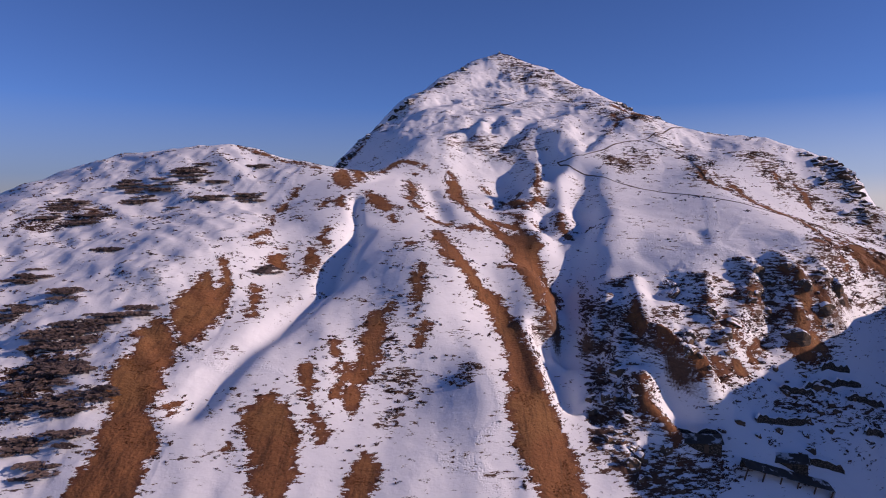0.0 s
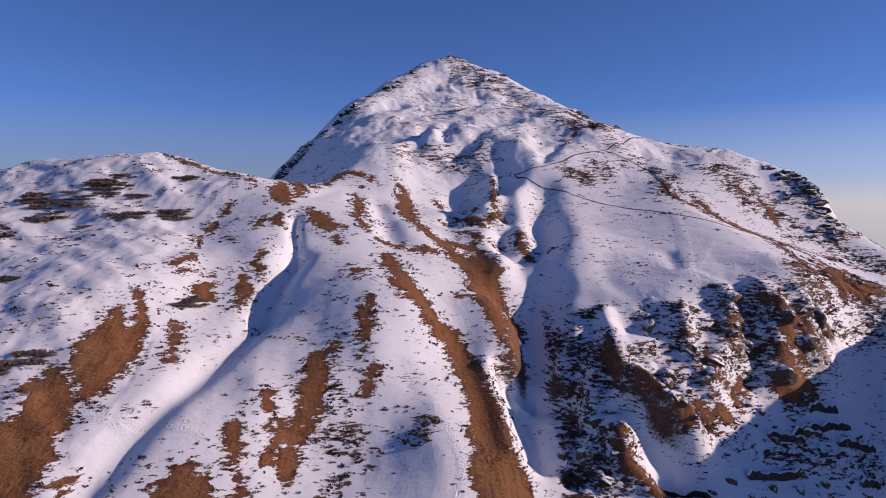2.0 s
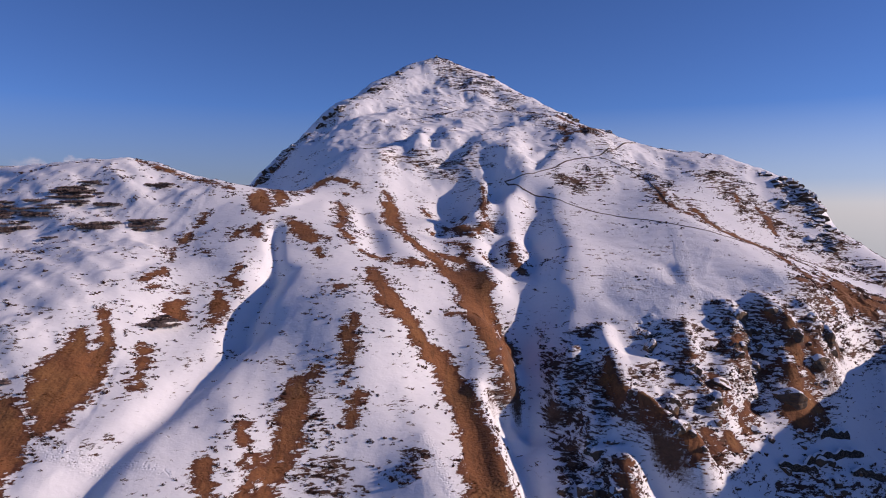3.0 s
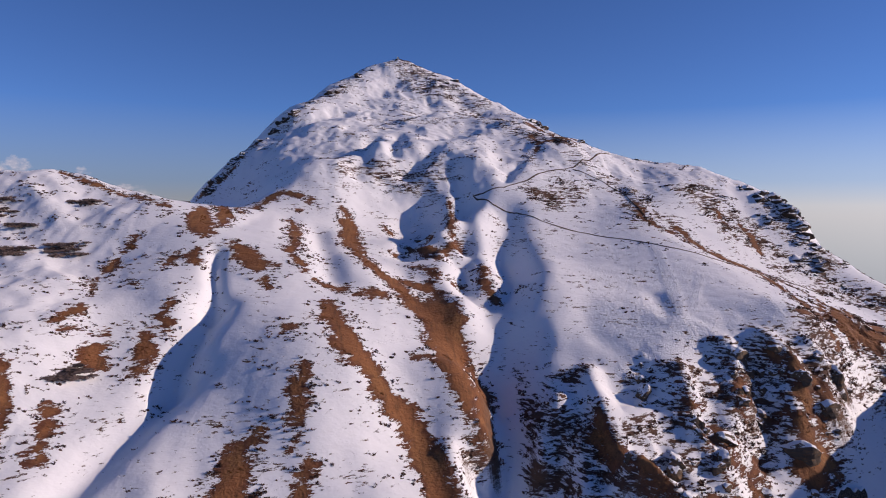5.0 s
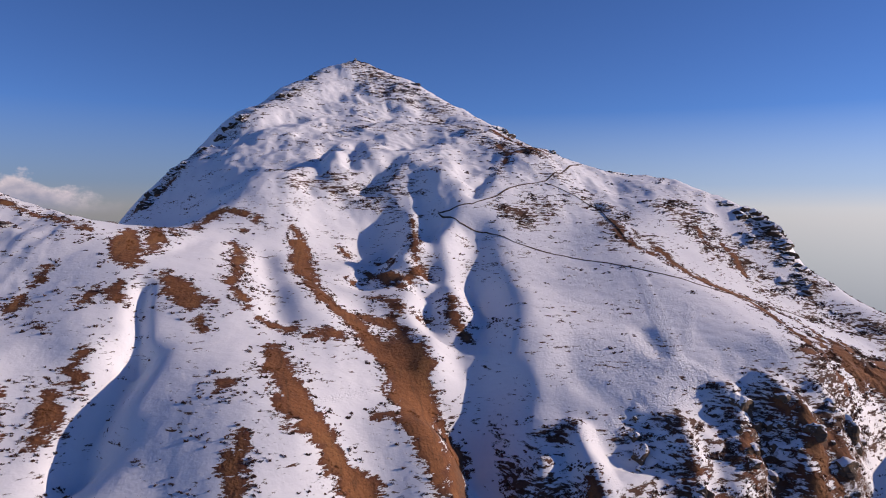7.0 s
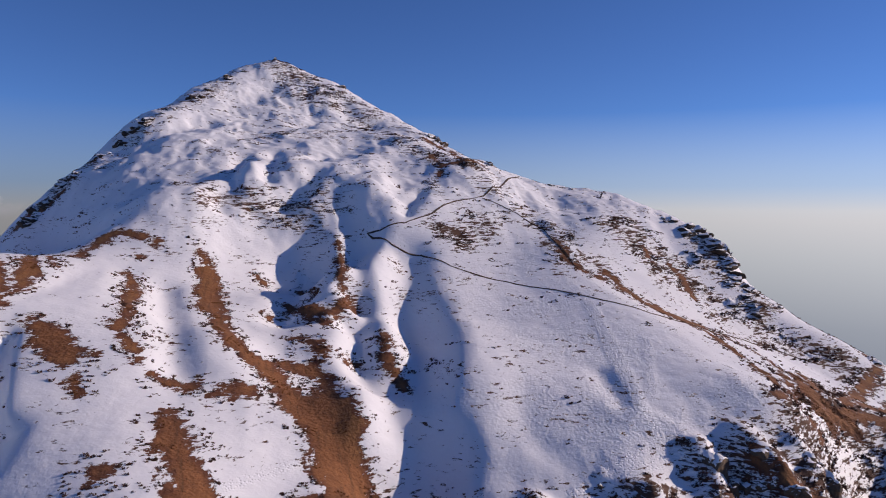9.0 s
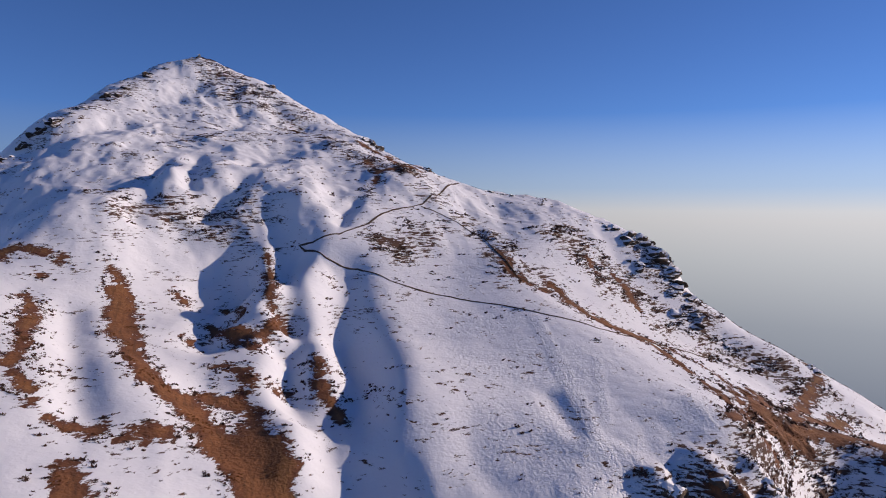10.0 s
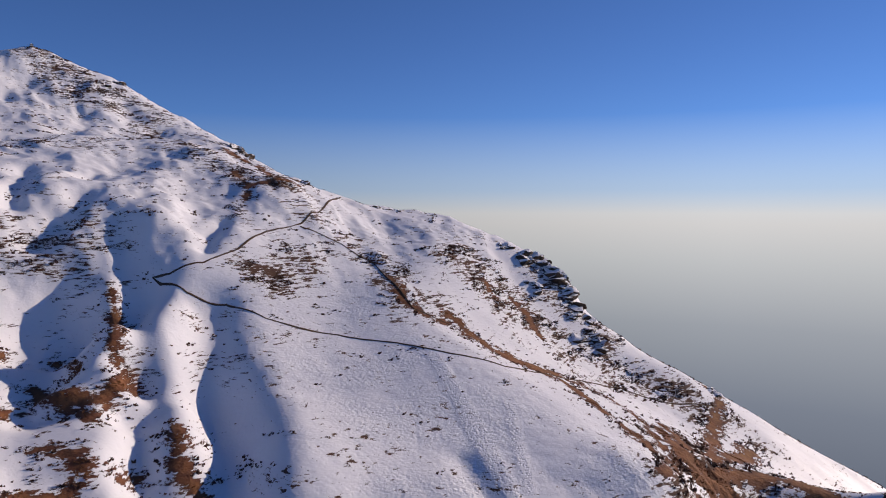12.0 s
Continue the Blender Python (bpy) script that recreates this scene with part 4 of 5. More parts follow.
def height(x, y):
    """Ground height at one place."""
    i = int(np.clip(np.searchsorted(GX, x) - 1, 0, len(GX) - 2))
    j = int(np.clip(np.searchsorted(GY, y) - 1, 0, len(GY) - 2))
    u, v = (x - GX[i]) / (GX[i + 1] - GX[i]), (y - GY[j]) / (GY[j + 1] - GY[j])
    return float((GZ[j, i] * (1 - u) + GZ[j, i + 1] * u) * (1 - v) + (GZ[j + 1, i] * (1 - u) + GZ[j + 1, i + 1] * u) * v)


def sheet():
    nx, ny = len(GX), len(GY)
    me = bpy.data.meshes.new("ground")
    me.vertices.add(nx * ny)
    me.vertices.foreach_set("co", np.stack([gx, gy, gz], 1).astype(np.float32).ravel())
    i, j = np.meshgrid(np.arange(nx - 1), np.arange(ny - 1))
    a = (j * nx + i).ravel()
    quads = np.stack([a, a + 1, a + nx + 1, a + nx], 1).astype(np.int32)
    me.loops.add(quads.size)
    me.loops.foreach_set("vertex_index", quads.ravel())
    me.polygons.add(len(quads))
    me.polygons.foreach_set("loop_start", np.arange(0, quads.size, 4, dtype=np.int32))
    me.polygons.foreach_set("use_smooth", np.ones(len(quads), bool))
    me.update(calc_edges=True)
    bare = bare_depth(gx, gy, gz)
    scrub = np.clip(strip_depth(gx, gy, SCRUB, 25.0) / 7 + 0.75, 0, 1)
    scrub *= 1 - 0.3 * np.clip((gy - 300) / 20, 0, 1) * (gx < 110)
    scrub -= 1.2 * np.clip(strip_depth(gx, gy, CLEAR, 6.0) / 2 + 0.6, 0, 1)
    track = np.clip(strip_depth(gx, gy, TRACK, 3.0) + 0.8, 0, 1)
    peck = np.exp(-(((gx - 100) / 48) ** 2 + ((gy - 245) / 58) ** 2) ** 2)
    for name, v in (("bare", bare), ("scrub", scrub), ("track", track), ("peck", peck)):
        me.attributes.new(name, "FLOAT", "POINT").data.foreach_set("value", v.astype(np.float32))
    me.materials.append(ground_material())
    return tagged(new("ground", me), "snow-covered mountainside with strips of bare brown grass", "ground", kind="structure")


ground = sheet()


def ribbon(name, pts, mat, lift=0.1):
    """A trodden strip laid on the ground along a line."""
    dense = []
    for (ax, ay, ar), (bx, by, br) in zip(pts, pts[1:]):
        k = max(1, int(math.hypot(bx - ax, by - ay) / 0.8))
        dense += [(ax + (bx - ax) * i / k, ay + (by - ay) * i / k, ar + (br - ar) * i / k) for i in range(k)]
    dense.append(pts[-1])
    bm = bmesh.new()
    rows = []
    for i, (x, y, r) in enumerate(dense):
        (x0, y0, _), (x1, y1, _) = dense[max(0, i - 1)], dense[min(len(dense) - 1, i + 1)]
        d = math.hypot(x1 - x0, y1 - y0) or 1
        nx, ny = -(y1 - y0) / d, (x1 - x0) / d
        r *= 0.26 + 0.24 * random.random() + 0.26 * noise.noise((x * 0.2, y * 0.2, 0.0))
        row = []
        for s in (-1.0, -0.5, 0.0, 0.5, 1.0):
            px, py = x + nx * r * s, y + ny * r * s
            row.append(bm.verts.new((px, py, height(px, py) + (lift if abs(s) < 0.9 else -0.12) + (0.07 if abs(abs(s) - 0.5) < 0.1 else 0.0))))
        rows.append(row)
    for a, b in zip(rows, rows[1:]):
        for k in range(4):
            bm.faces.new((a[k], a[k + 1], b[k + 1], b[k]))
    me = bpy.data.meshes.new(name)
    bm.to_mesh(me)
    bm.free()
    me.polygons.foreach_set("use_smooth", [True] * len(me.polygons))
    me.materials.append(mat)
    return new(name, me)


EARTH = earth_material()
for ln in PATH:
    tagged(ribbon("footpath", ln, EARTH), "narrow trodden footpath of dark earth across the snow", "footpath", kind="structure")


def haze_ring():
    bm = bmesh.new()
    rings = []
    for z in (-760, -400, -100, 100, 300, 470):
        rings.append([bm.verts.new((40 + 2300 * math.cos(a), 250 + 2300 * math.sin(a), z)) for a in [i * math.tau / 96 for i in range(96)]])
    for lo, hi in zip(rings, rings[1:]):
        for i in range(96):
            bm.faces.new((lo[i], lo[(i + 1) % 96], hi[(i + 1) % 96], hi[i]))
    me = bpy.data.meshes.new("backdrop")
    bm.to_mesh(me)
    bm.free()
    me.polygons.foreach_set("use_smooth", [True] * len(me.polygons))
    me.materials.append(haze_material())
    ob = tagged(new("backdrop", me), "glowing backdrop painted as pale haze over the far lowlands below a clear sky", "haze", kind="structure")
    ob.visible_shadow = False
    return ob


haze_ring()


# ---- materials of the things ----
def grass_material(name, low, high):
    n = Nodes(name)
    return n.done(n.mix(n.noise(n.pos(0.8, 0.8, 0.8), 1.0, 4.0), low, high), 0.95)


def rock_material(name, pale):
    n = Nodes(name)
    grain = n.noise(n.pos(1, 1, 1), 1.4, 7.0, 0.7)
    streak = n.noise(n.pos(0.5, 0.5, 2.5), 1.0, 5.0, 0.6)
    c = n.mix(grain, (0.03, 0.026, 0.024), (0.17 * pale, 0.12 * pale, 0.085 * pale))
    c = n.mix(n.step(streak, 0.5, 0.7), c, (0.20 * pale, 0.105 * pale, 0.045 * pale))
    snow = n.step(n.math("ADD", n.up(), n.math("MULTIPLY", n.math("SUBTRACT", grain, 0.5), 0.9)), 0.58, 0.66)
    n.bump(n.math("ADD", grain, n.math("MULTIPLY", streak, 0.5)), 0.7, 0.35)
    return n.done(n.mix(snow, c, (0.83, 0.83, 0.84)), 0.85)


def wood_material(name, low, high):
    n = Nodes(name)
    a = n.noise(n.pos(0.6, 0.6, 5.0, "Object"), 1.0, 5.0, 0.6)
    n.bump(a, 0.3, 0.04)
    return n.done(n.mix(a, low, high), 0.85)


def stone_wall_material():
    n = Nodes("dry_stone")
    v = n.voronoi(n.pos(1.0, 1.0, 1.7, "Object"), 2.6)
    a = n.noise(n.pos(1, 1, 1, "Object"), 2.0, 6.0, 0.65)
    n.bump(n.math("SUBTRACT", n.math("MULTIPLY", a, 0.3), v), 0.8, 0.12)
    return n.done(n.mix(n.step(v, 0.1, 0.6), n.mix(a, (0.10, 0.085, 0.07), (0.22, 0.18, 0.145)), (0.03, 0.026, 0.022)), 0.9)


def snow_material():
    n = Nodes("settled_snow")
    a = n.noise(n.pos(1, 1, 1), 0.9, 6.0, 0.6)
    n.bump(a, 0.6, 0.25)
    return n.done(n.mix(a, (0.79, 0.79, 0.81), (0.87, 0.86, 0.85)), 0.55)


def roof_material():
    n = Nodes("dark_sheet_roof")
    a = n.noise(n.pos(0.6, 0.6, 0.6), 1.0, 6.0, 0.6)
    c = n.mix(a, (0.07, 0.062, 0.057), (0.19, 0.155, 0.125))
    snow = n.step(n.noise(n.pos(0.35, 0.35, 0.7), 1.0, 5.0), 0.54, 0.60)
    return n.done(n.mix(snow, c, (0.82, 0.82, 0.83)), 0.7)


DARK_GRASS = grass_material("dark_tussock", (0.055, 0.029, 0.022), (0.145, 0.072, 0.046))
DRY_GRASS = grass_material("dry_grass", (0.14, 0.058, 0.024), (0.38, 0.17, 0.07))
LEAF = grass_material("winter_leaves", (0.085, 0.06, 0.057), (0.19, 0.135, 0.118))
TWIG = wood_material("twig", (0.03, 0.022, 0.016), (0.09, 0.06, 0.04))
ROCK, STONE, SNOW, ROOF = rock_material("snow_capped_rock", 1.0), stone_wall_material(), snow_material(), roof_material()
# darker copy of ROCK: dark stone plus the crests' shade put into colour
CLIFF = rock_material("dark_shaded_cliff_rock", 0.5)
PLANK = wood_material("weathered_plank", (0.05, 0.035, 0.025), (0.15, 0.10, 0.07))
PALE = wood_material("whitewashed_board", (0.45, 0.43, 0.40), (0.70, 0.68, 0.64))


def part(name, bm, material, parent=None, label=""):
    """Links a bmesh as one mesh object, under a thing if given."""
    me = bpy.data.meshes.new(name)
    bm.to_mesh(me)
    bm.free()
    me.materials.append(material)
    ob = new(name, me)
    ob.parent = parent
    return tagged(ob, label)


def heights(x, y):
    i = np.clip(np.searchsorted(GX, x) - 1, 0, len(GX) - 2)
    j = np.clip(np.searchsorted(GY, y) - 1, 0, len(GY) - 2)
    u, v = (x - GX[i]) / (GX[i + 1] - GX[i]), (y - GY[j]) / (GY[j + 1] - GY[j])
    return (GZ[j, i] * (1 - u) + GZ[j, i + 1] * u) * (1 - v) + (GZ[j + 1, i] * (1 - u) + GZ[j + 1, i + 1] * u) * v


# ---- grass that stands through the snow ----
def tufts(name, x, y, size, flat, material, label, blades=6):
    """Many small clumps of blades in one mesh."""
    rng = np.random.default_rng(len(x))
    n = len(x)
    z = heights(x, y)
    a = rng.uniform(0, math.tau, (n, 1)) + np.arange(blades) * math.tau / blades + rng.normal(0, 0.3, (n, blades))
    r, lean = size[:, None] * rng.uniform(0.25, 0.6, (n, blades)), size[:, None] * rng.uniform(0.2, 1.0, (n, blades))
    up = size[:, None] * flat * rng.uniform(0.5, 1.2, (n, blades))
    bx, by = np.cos(a), np.sin(a)
    v = np.empty((n, blades, 3, 3))
    for k, s in ((0, -1), (1, 1)):
        v[:, :, k, 0] = x[:, None] + (bx * r * 0.3 - by * r * s) * 1.5
        v[:, :, k, 1] = y[:, None] + by * r * 0.3 + bx * r * s
        v[:, :, k, 2] = z[:, None] - 0.12
    v[:, :, 2, 0], v[:, :, 2, 1], v[:, :, 2, 2] = x[:, None] + bx * lean * 1.5, y[:, None] + by * lean * 0.6, z[:, None] + up
    me = bpy.data.meshes.new(name)
    m = n * blades
    me.vertices.add(m * 3)
    me.vertices.foreach_set("co", v.astype(np.float32).ravel())
    me.loops.add(m * 3)
    me.loops.foreach_set("vertex_index", np.arange(m * 3, dtype=np.int32))
    me.polygons.add(m)
    me.polygons.foreach_set("loop_start", np.arange(0, m * 3, 3, dtype=np.int32))
    me.update(calc_edges=True)
    me.materials.append(material)
    return tagged(new(name, me), label, "grass", kind="stuff")


rng = np.random.default_rng(7)
sx, sy = rng.uniform(-175, 232, 850000), rng.uniform(130, 515, 850000)
sz = heights(sx, sy)
inside_bare = bare_depth(sx, sy, sz)
inside_scrub = np.clip(strip_depth(sx, sy, SCRUB, 25.0) / 7 + 0.75, 0, 1) * (1 - 0.3 * np.clip((sy - 300) / 20, 0, 1) * (sx < 110))
bend = value_noise(sx, sy, 19, 8) * 16
clump = value_noise(sx, sz * 4.0 + sy * 0.6 + bend, 6, 3) + 0.8 * value_noise(sx, sz * 3 + sy, 2.3, 4)
wide = value_noise(sx, sy, 34, 9)
upper = np.clip((sy - 300) / 30, 0, 1) * (sx < 120)
west = np.clip((-55 - sx) / 25, 0, 1)
smooth = np.clip(strip_depth(sx, sy, CLEAR, 6.0) / 2 + 0.6, 0, 1)
want = 0.05 + 0.75 * inside_scrub + 0.14 * upper + 0.25 * west + 0.55 * wide - 1.2 * smooth
keep = (clump > 0.50 - 0.42 * want) & (inside_bare < 0.5) & (rng.uniform(0, 1, len(sx)) < 0.30 + 0.5 * inside_scrub)
keep |= (inside_bare > -2.4) & (inside_bare < 0.3) & (value_noise(sx, sz * 2.6 + sy * 0.5, 1.7, 14) > 0.10) & (rng.uniform(0, 1, len(sx)) < 0.38)
tufts("tussock_grass", sx[keep], sy[keep], rng.uniform(0.2, 0.55, keep.sum()) * rng.uniform(0.6, 1.3, keep.sum()), 0.6, DARK_GRASS, "dark tussock grass poking through the snow")
keep = (inside_bare > -0.2) & (value_noise(sx, sy, 3.1, 6) > 0.26)
tufts("dry_grass", sx[keep], sy[keep], rng.uniform(0.15, 0.38, keep.sum()), 0.5, DRY_GRASS, "dry brown grass on the bare strips", 5)


# ---- shrubs on the western hill ----
def shrub_kind(seed):
    """A low winter shrub: short stems and a flat ragged crown of small leaves."""
    r = random.Random(seed)
    thing = new("shrub")
    bm = bmesh.new()
    for k in range(7):
        a, d = r.uniform(0, math.tau), r.uniform(0.3, 0.9)
        tip = Vector((math.cos(a) * d, math.sin(a) * d, r.uniform(0.35, 0.6)))
        side = Vector((-math.sin(a), math.cos(a), 0)) * 0.04
        base = Vector((math.cos(a) * 0.1, math.sin(a) * 0.1, -0.3))
        q = [bm.verts.new(p) for p in (base - side, base + side, base + Vector((0, 0, 0.07)), tip)]
        for f in ((0, 1, 3), (1, 2, 3), (2, 0, 3)):
            bm.faces.new([q[i] for i in f])
    part("stem", bm, TWIG, thing)
    bm = bmesh.new()
    lobes = [(r.uniform(-0.75, 0.75), r.uniform(-0.5, 0.5), r.uniform(0.18, 0.42), r.uniform(0.28, 0.5)) for _ in range(7)]
    for k in range(210):
        cx, cy, cz, cr = r.choice(lobes)
        d = Vector((r.gauss(0, 1), r.gauss(0, 1), abs(r.gauss(0, 0.8)))).normalized() * cr * r.uniform(0.55, 1.1)
        p = Vector((cx, cy, cz * 0.7)) + Vector((d.x, d.y, d.z * 0.75))
        u = Vector((r.gauss(0, 1), r.gauss(0, 1), r.gauss(0, 1))).normalized()
        w = u.orthogonal().normalized()
        s = r.uniform(0.10, 0.24)
        q = [bm.verts.new(p + u * s), bm.verts.new(p + w * s * 0.6), bm.verts.new(p - u * s), bm.verts.new(p - w * s * 0.6)]
        bm.faces.new(q)
    part("crown", bm, LEAF, thing)
    return tagged(thing, "low dark leafless-looking shrub standing in the snow", "shrub", "shrubs on the hillside")


def place(ob, x, y, sx, sy, sz, turn, sink=0.0, tilt=(0.0, 0.0)):
    m = Matrix.LocRotScale((x, y, height(x, y) - sink), Euler((tilt[0], tilt[1], turn)), None)
    ob.matrix_basis = m @ Matrix.Diagonal((sx, sy, sz, 1))


def scatter(kinds, spots):
    """Copies of the kinds at the spots (x, y, sizes, turn, sink)."""
    for k, (x, y, a, b, c, turn, sink) in enumerate(spots):
        src = kinds[k % len(kinds)]
        ob = src if k < len(kinds) else copy_thing(src, Matrix())
        place(ob, x, y, a, b, c, turn, sink)


def in_strip(ln, r):
    """A random place in a strip."""
    k = r.randrange(max(1, len(ln) - 1))
    (ax, ay, ar), (bx, by, br) = ln[k], ln[min(k + 1, len(ln) - 1)]
    f, a, d = r.random(), r.uniform(0, math.tau), math.sqrt(r.random())
    w = ar + (br - ar) * f
    return ax + (bx - ax) * f + math.cos(a) * d * w, ay + (by - ay) * f + math.sin(a) * d * w


def shrubs():
    r = random.Random(5)
    spots = []
    for ln in SHRUB:
        for _ in range(max(4, min(16, int(ln[0][2] * 2.6)))):
            x, y = in_strip(ln, r)
            s = r.uniform(1.2, 2.4)
            spots.append((x, y, s * 2.0, s * 1.1, s * 0.75, r.uniform(-0.4, 0.4), 0.1))
    tries = 0
    while len(spots) < 300 and tries < 12000:
        tries += 1
        x, y = r.uniform(-172, -52), r.uniform(165, 305)
        a = np.array([x]), np.array([y])
        if value_noise(a[0], a[1] * 2.2, 17, 21)[0] > 0.12 and x + y * 0.25 < 5:
            s = r.uniform(0.6, 1.6)
            spots.append((x, y, s * 1.6, s, s * 0.8, r.uniform(-0.4, 0.4), 0.1))
    scatter([shrub_kind(i) for i in range(5)], spots)


shrubs()


# ---- rocks ----
def rock_mesh(seed, rough=0.35, flats=9):
    """A broken boulder: a ball cut by flat faces and roughened."""
    r = random.Random(seed)
    bm = bmesh.new()
    bmesh.ops.create_icosphere(bm, subdivisions=3, radius=1.0)
    cuts = []
    for _ in range(flats):
        d = Vector((r.gauss(0, 1), r.gauss(0, 1), r.gauss(0, 0.8))).normalized()
        cuts.append((d, r.uniform(0.45, 0.85)))
    off = Vector((seed * 7.3, seed * 3.1, 0))
    for v in bm.verts:
        for d, h in cuts:
            e = v.co.dot(d) - h
            if e > 0:
                v.co -= d * e
        v.co += v.co.normalized() * (noise.fractal(v.co * 1.6 + off, 0.9, 2.0, 4) * rough * 0.5)
    return bm


def boulders():
    r = random.Random(11)
    kinds = []
    for k in range(6):
        ob = part("boulder", rock_mesh(k + 1), ROCK)
        kinds.append(tagged(ob, "rough brown boulder capped with snow on the crags", "boulder", "boulders on the crags"))
    spots = []
    for ln in BOULDER:
        x, y, w = ln[0]
        spots.append((x, y + 1, w * 0.8, w * 0.75, w * 0.6, r.uniform(0, 6), w * 0.22))
    for ln in [c for c in CRAG if c[0][0] < 120] + RUBBLE:
        for _ in range(9):
            x, y = in_strip(ln, r)
            s = r.uniform(0.5, 1.5) * (1.6 if r.random() < 0.15 else 1.0)
            spots.append((x, y, s * r.uniform(0.8, 1.3), s, s * r.uniform(0.7, 1.2), r.uniform(0, 6), s * 0.25))
    scatter(kinds, spots)


def outcrops():
    """Jutting crags of leaning rock slabs along the crests."""
    r = random.Random(23)
    slabs = []
    for k in range(5):
        bm = rock_mesh(40 + k, 0.3, 14)
        me = bpy.data.meshes.new("slab")
        bm.to_mesh(me)
        bm.free()
        me.materials.append(CLIFF)
        slabs.append(me)
    for ln in OUTCROP:
        x, y, w = ln[0]
        w *= 0.95 if x < 60 else 1.3
        thing = new("rock_outcrop")
        thing.matrix_basis = Matrix.Translation((x, y, height(x, y)))
        for k in range(6):
            s = new("slab", r.choice(slabs))
            s.parent = thing
            a, d = r.uniform(0, math.tau), r.uniform(0.1, 0.8) * w
            dx, dy = math.cos(a) * d, math.sin(a) * d
            q = r.uniform(0.5, 0.95) * w
            dz = height(x + dx, y + dy) - height(x, y)
            s.matrix_basis = Matrix.LocRotScale((dx, dy, dz - q * 0.15), Euler((r.uniform(-0.3, 0.3), r.uniform(-0.35, 0.35), r.uniform(0, 6))), (q * 1.2, q * 0.95, q * r.uniform(0.4, 0.65)))
        tagged(thing, "dark layered rock outcrop, shade put into its colour, with snow on its ledges", "rock outcrop", "outcrops along the crests")


boulders()
outcrops()


# ---- huts, shed and walls in the valley ----
def box(bm, x0, y0, z0, x1, y1, z1, wobble=0.0, cuts=0):
    r = bmesh.ops.create_cube(bm, size=1.0)
    for v in r["verts"]:
        v.co = Vector((x0 + (v.co.x + 0.5) * (x1 - x0), y0 + (v.co.y + 0.5) * (y1 - y0), z0 + (v.co.z + 0.5) * (z1 - z0)))
    if cuts:
        es = list({e for v in r["verts"] for e in v.link_edges})
        bmesh.ops.subdivide_edges(bm, edges=es, cuts=cuts, use_grid_fill=True)
    if wobble:
        for v in bm.verts:
            v.co += Vector((random.uniform(-1, 1), random.uniform(-1, 1), random.uniform(-1, 1))) * wobble
    return bm


def hut(x, y, long, deep, turn, label):
    """A low stone hut: four walls, a dark pitched roof, a plank door."""
    thing = new("stone_hut")
    base = min(height(x + dx, y + dy) for dx in (-3, 0, 3) for dy in (-2, 0, 2))
    thing.matrix_basis = Matrix.LocRotScale((x, y, base), Euler((0, 0, turn)), None)
    h, t, L, D = 2.3, 0.4, long / 2, deep / 2
    for name, b in (("front_wall", (-L, -D, -0.6, L, -D + t, h)), ("back_wall", (-L, D - t, -0.6, L, D, h))):
        part(name, box(bmesh.new(), *b, 0.03, 3), STONE, thing)
    for sx_ in (-1, 1):
        bm = bmesh.new()
        q = [bm.verts.new((sx_ * (L - t), yy_, zz_)) for yy_, zz_ in ((-D + t, -0.6), (D - t, -0.6), (D - t, h), (0, h + 1.2), (-D + t, h))]
        w = [bm.verts.new(v.co + Vector((sx_ * t, 0, 0))) for v in q]
        bm.faces.new(q if sx_ < 0 else q[::-1])
        bm.faces.new(w[::-1] if sx_ < 0 else w)
        for i in range(5):
            bm.faces.new((q[i], w[i], w[(i + 1) % 5], q[(i + 1) % 5]))
        bmesh.ops.recalc_face_normals(bm, faces=bm.faces)
        part("gable_wall", bm, STONE, thing)
    for sy_ in (-1, 1):
        bm = bmesh.new()
        n, rise = 12, 1.2
        rows = []
        for k in range(n + 1):
            px = -L - 0.35 + k * (long + 0.7) / n
            rows.append([bm.verts.new((px, sy_ * e, h + rise - rise * e / D + 0.08 * (k % 2))) for e in (0.0, D * 0.5, D + 0.45)])
        for a, b in zip(rows, rows[1:]):
            for i in range(2):
                bm.faces.new((a[i], b[i], b[i + 1], a[i + 1]))
        bmesh.ops.solidify(bm, geom=bm.faces[:], thickness=0.08)
        part("roof_panel", bm, ROOF, thing, "dark sheet roof with patches of snow")
    for sy_ in (-1, 1):
        bm = bmesh.new()
        q = [bm.verts.new(p) for p in ((L + 0.36, 0, h + 1.45), (L + 0.36, sy_ * (D + 0.4), h + 0.05), (L + 0.36, sy_ * (D + 0.4), h - 0.35), (L + 0.36, 0, h + 1.05))]
        bm.faces.new(q)
        bmesh.ops.solidify(bm, geom=bm.faces[:], thickness=0.1)
        part("bargeboard", bm, PALE, thing, "pale board along the gable edge")
    part("door", box(bmesh.new(), 0.4, -D - 0.05, 0.0, 1.3, -D + 0.05, 1.8), PLANK, thing, "grey plank door")
    return tagged(thing, label, "hut", "huts in the valley")


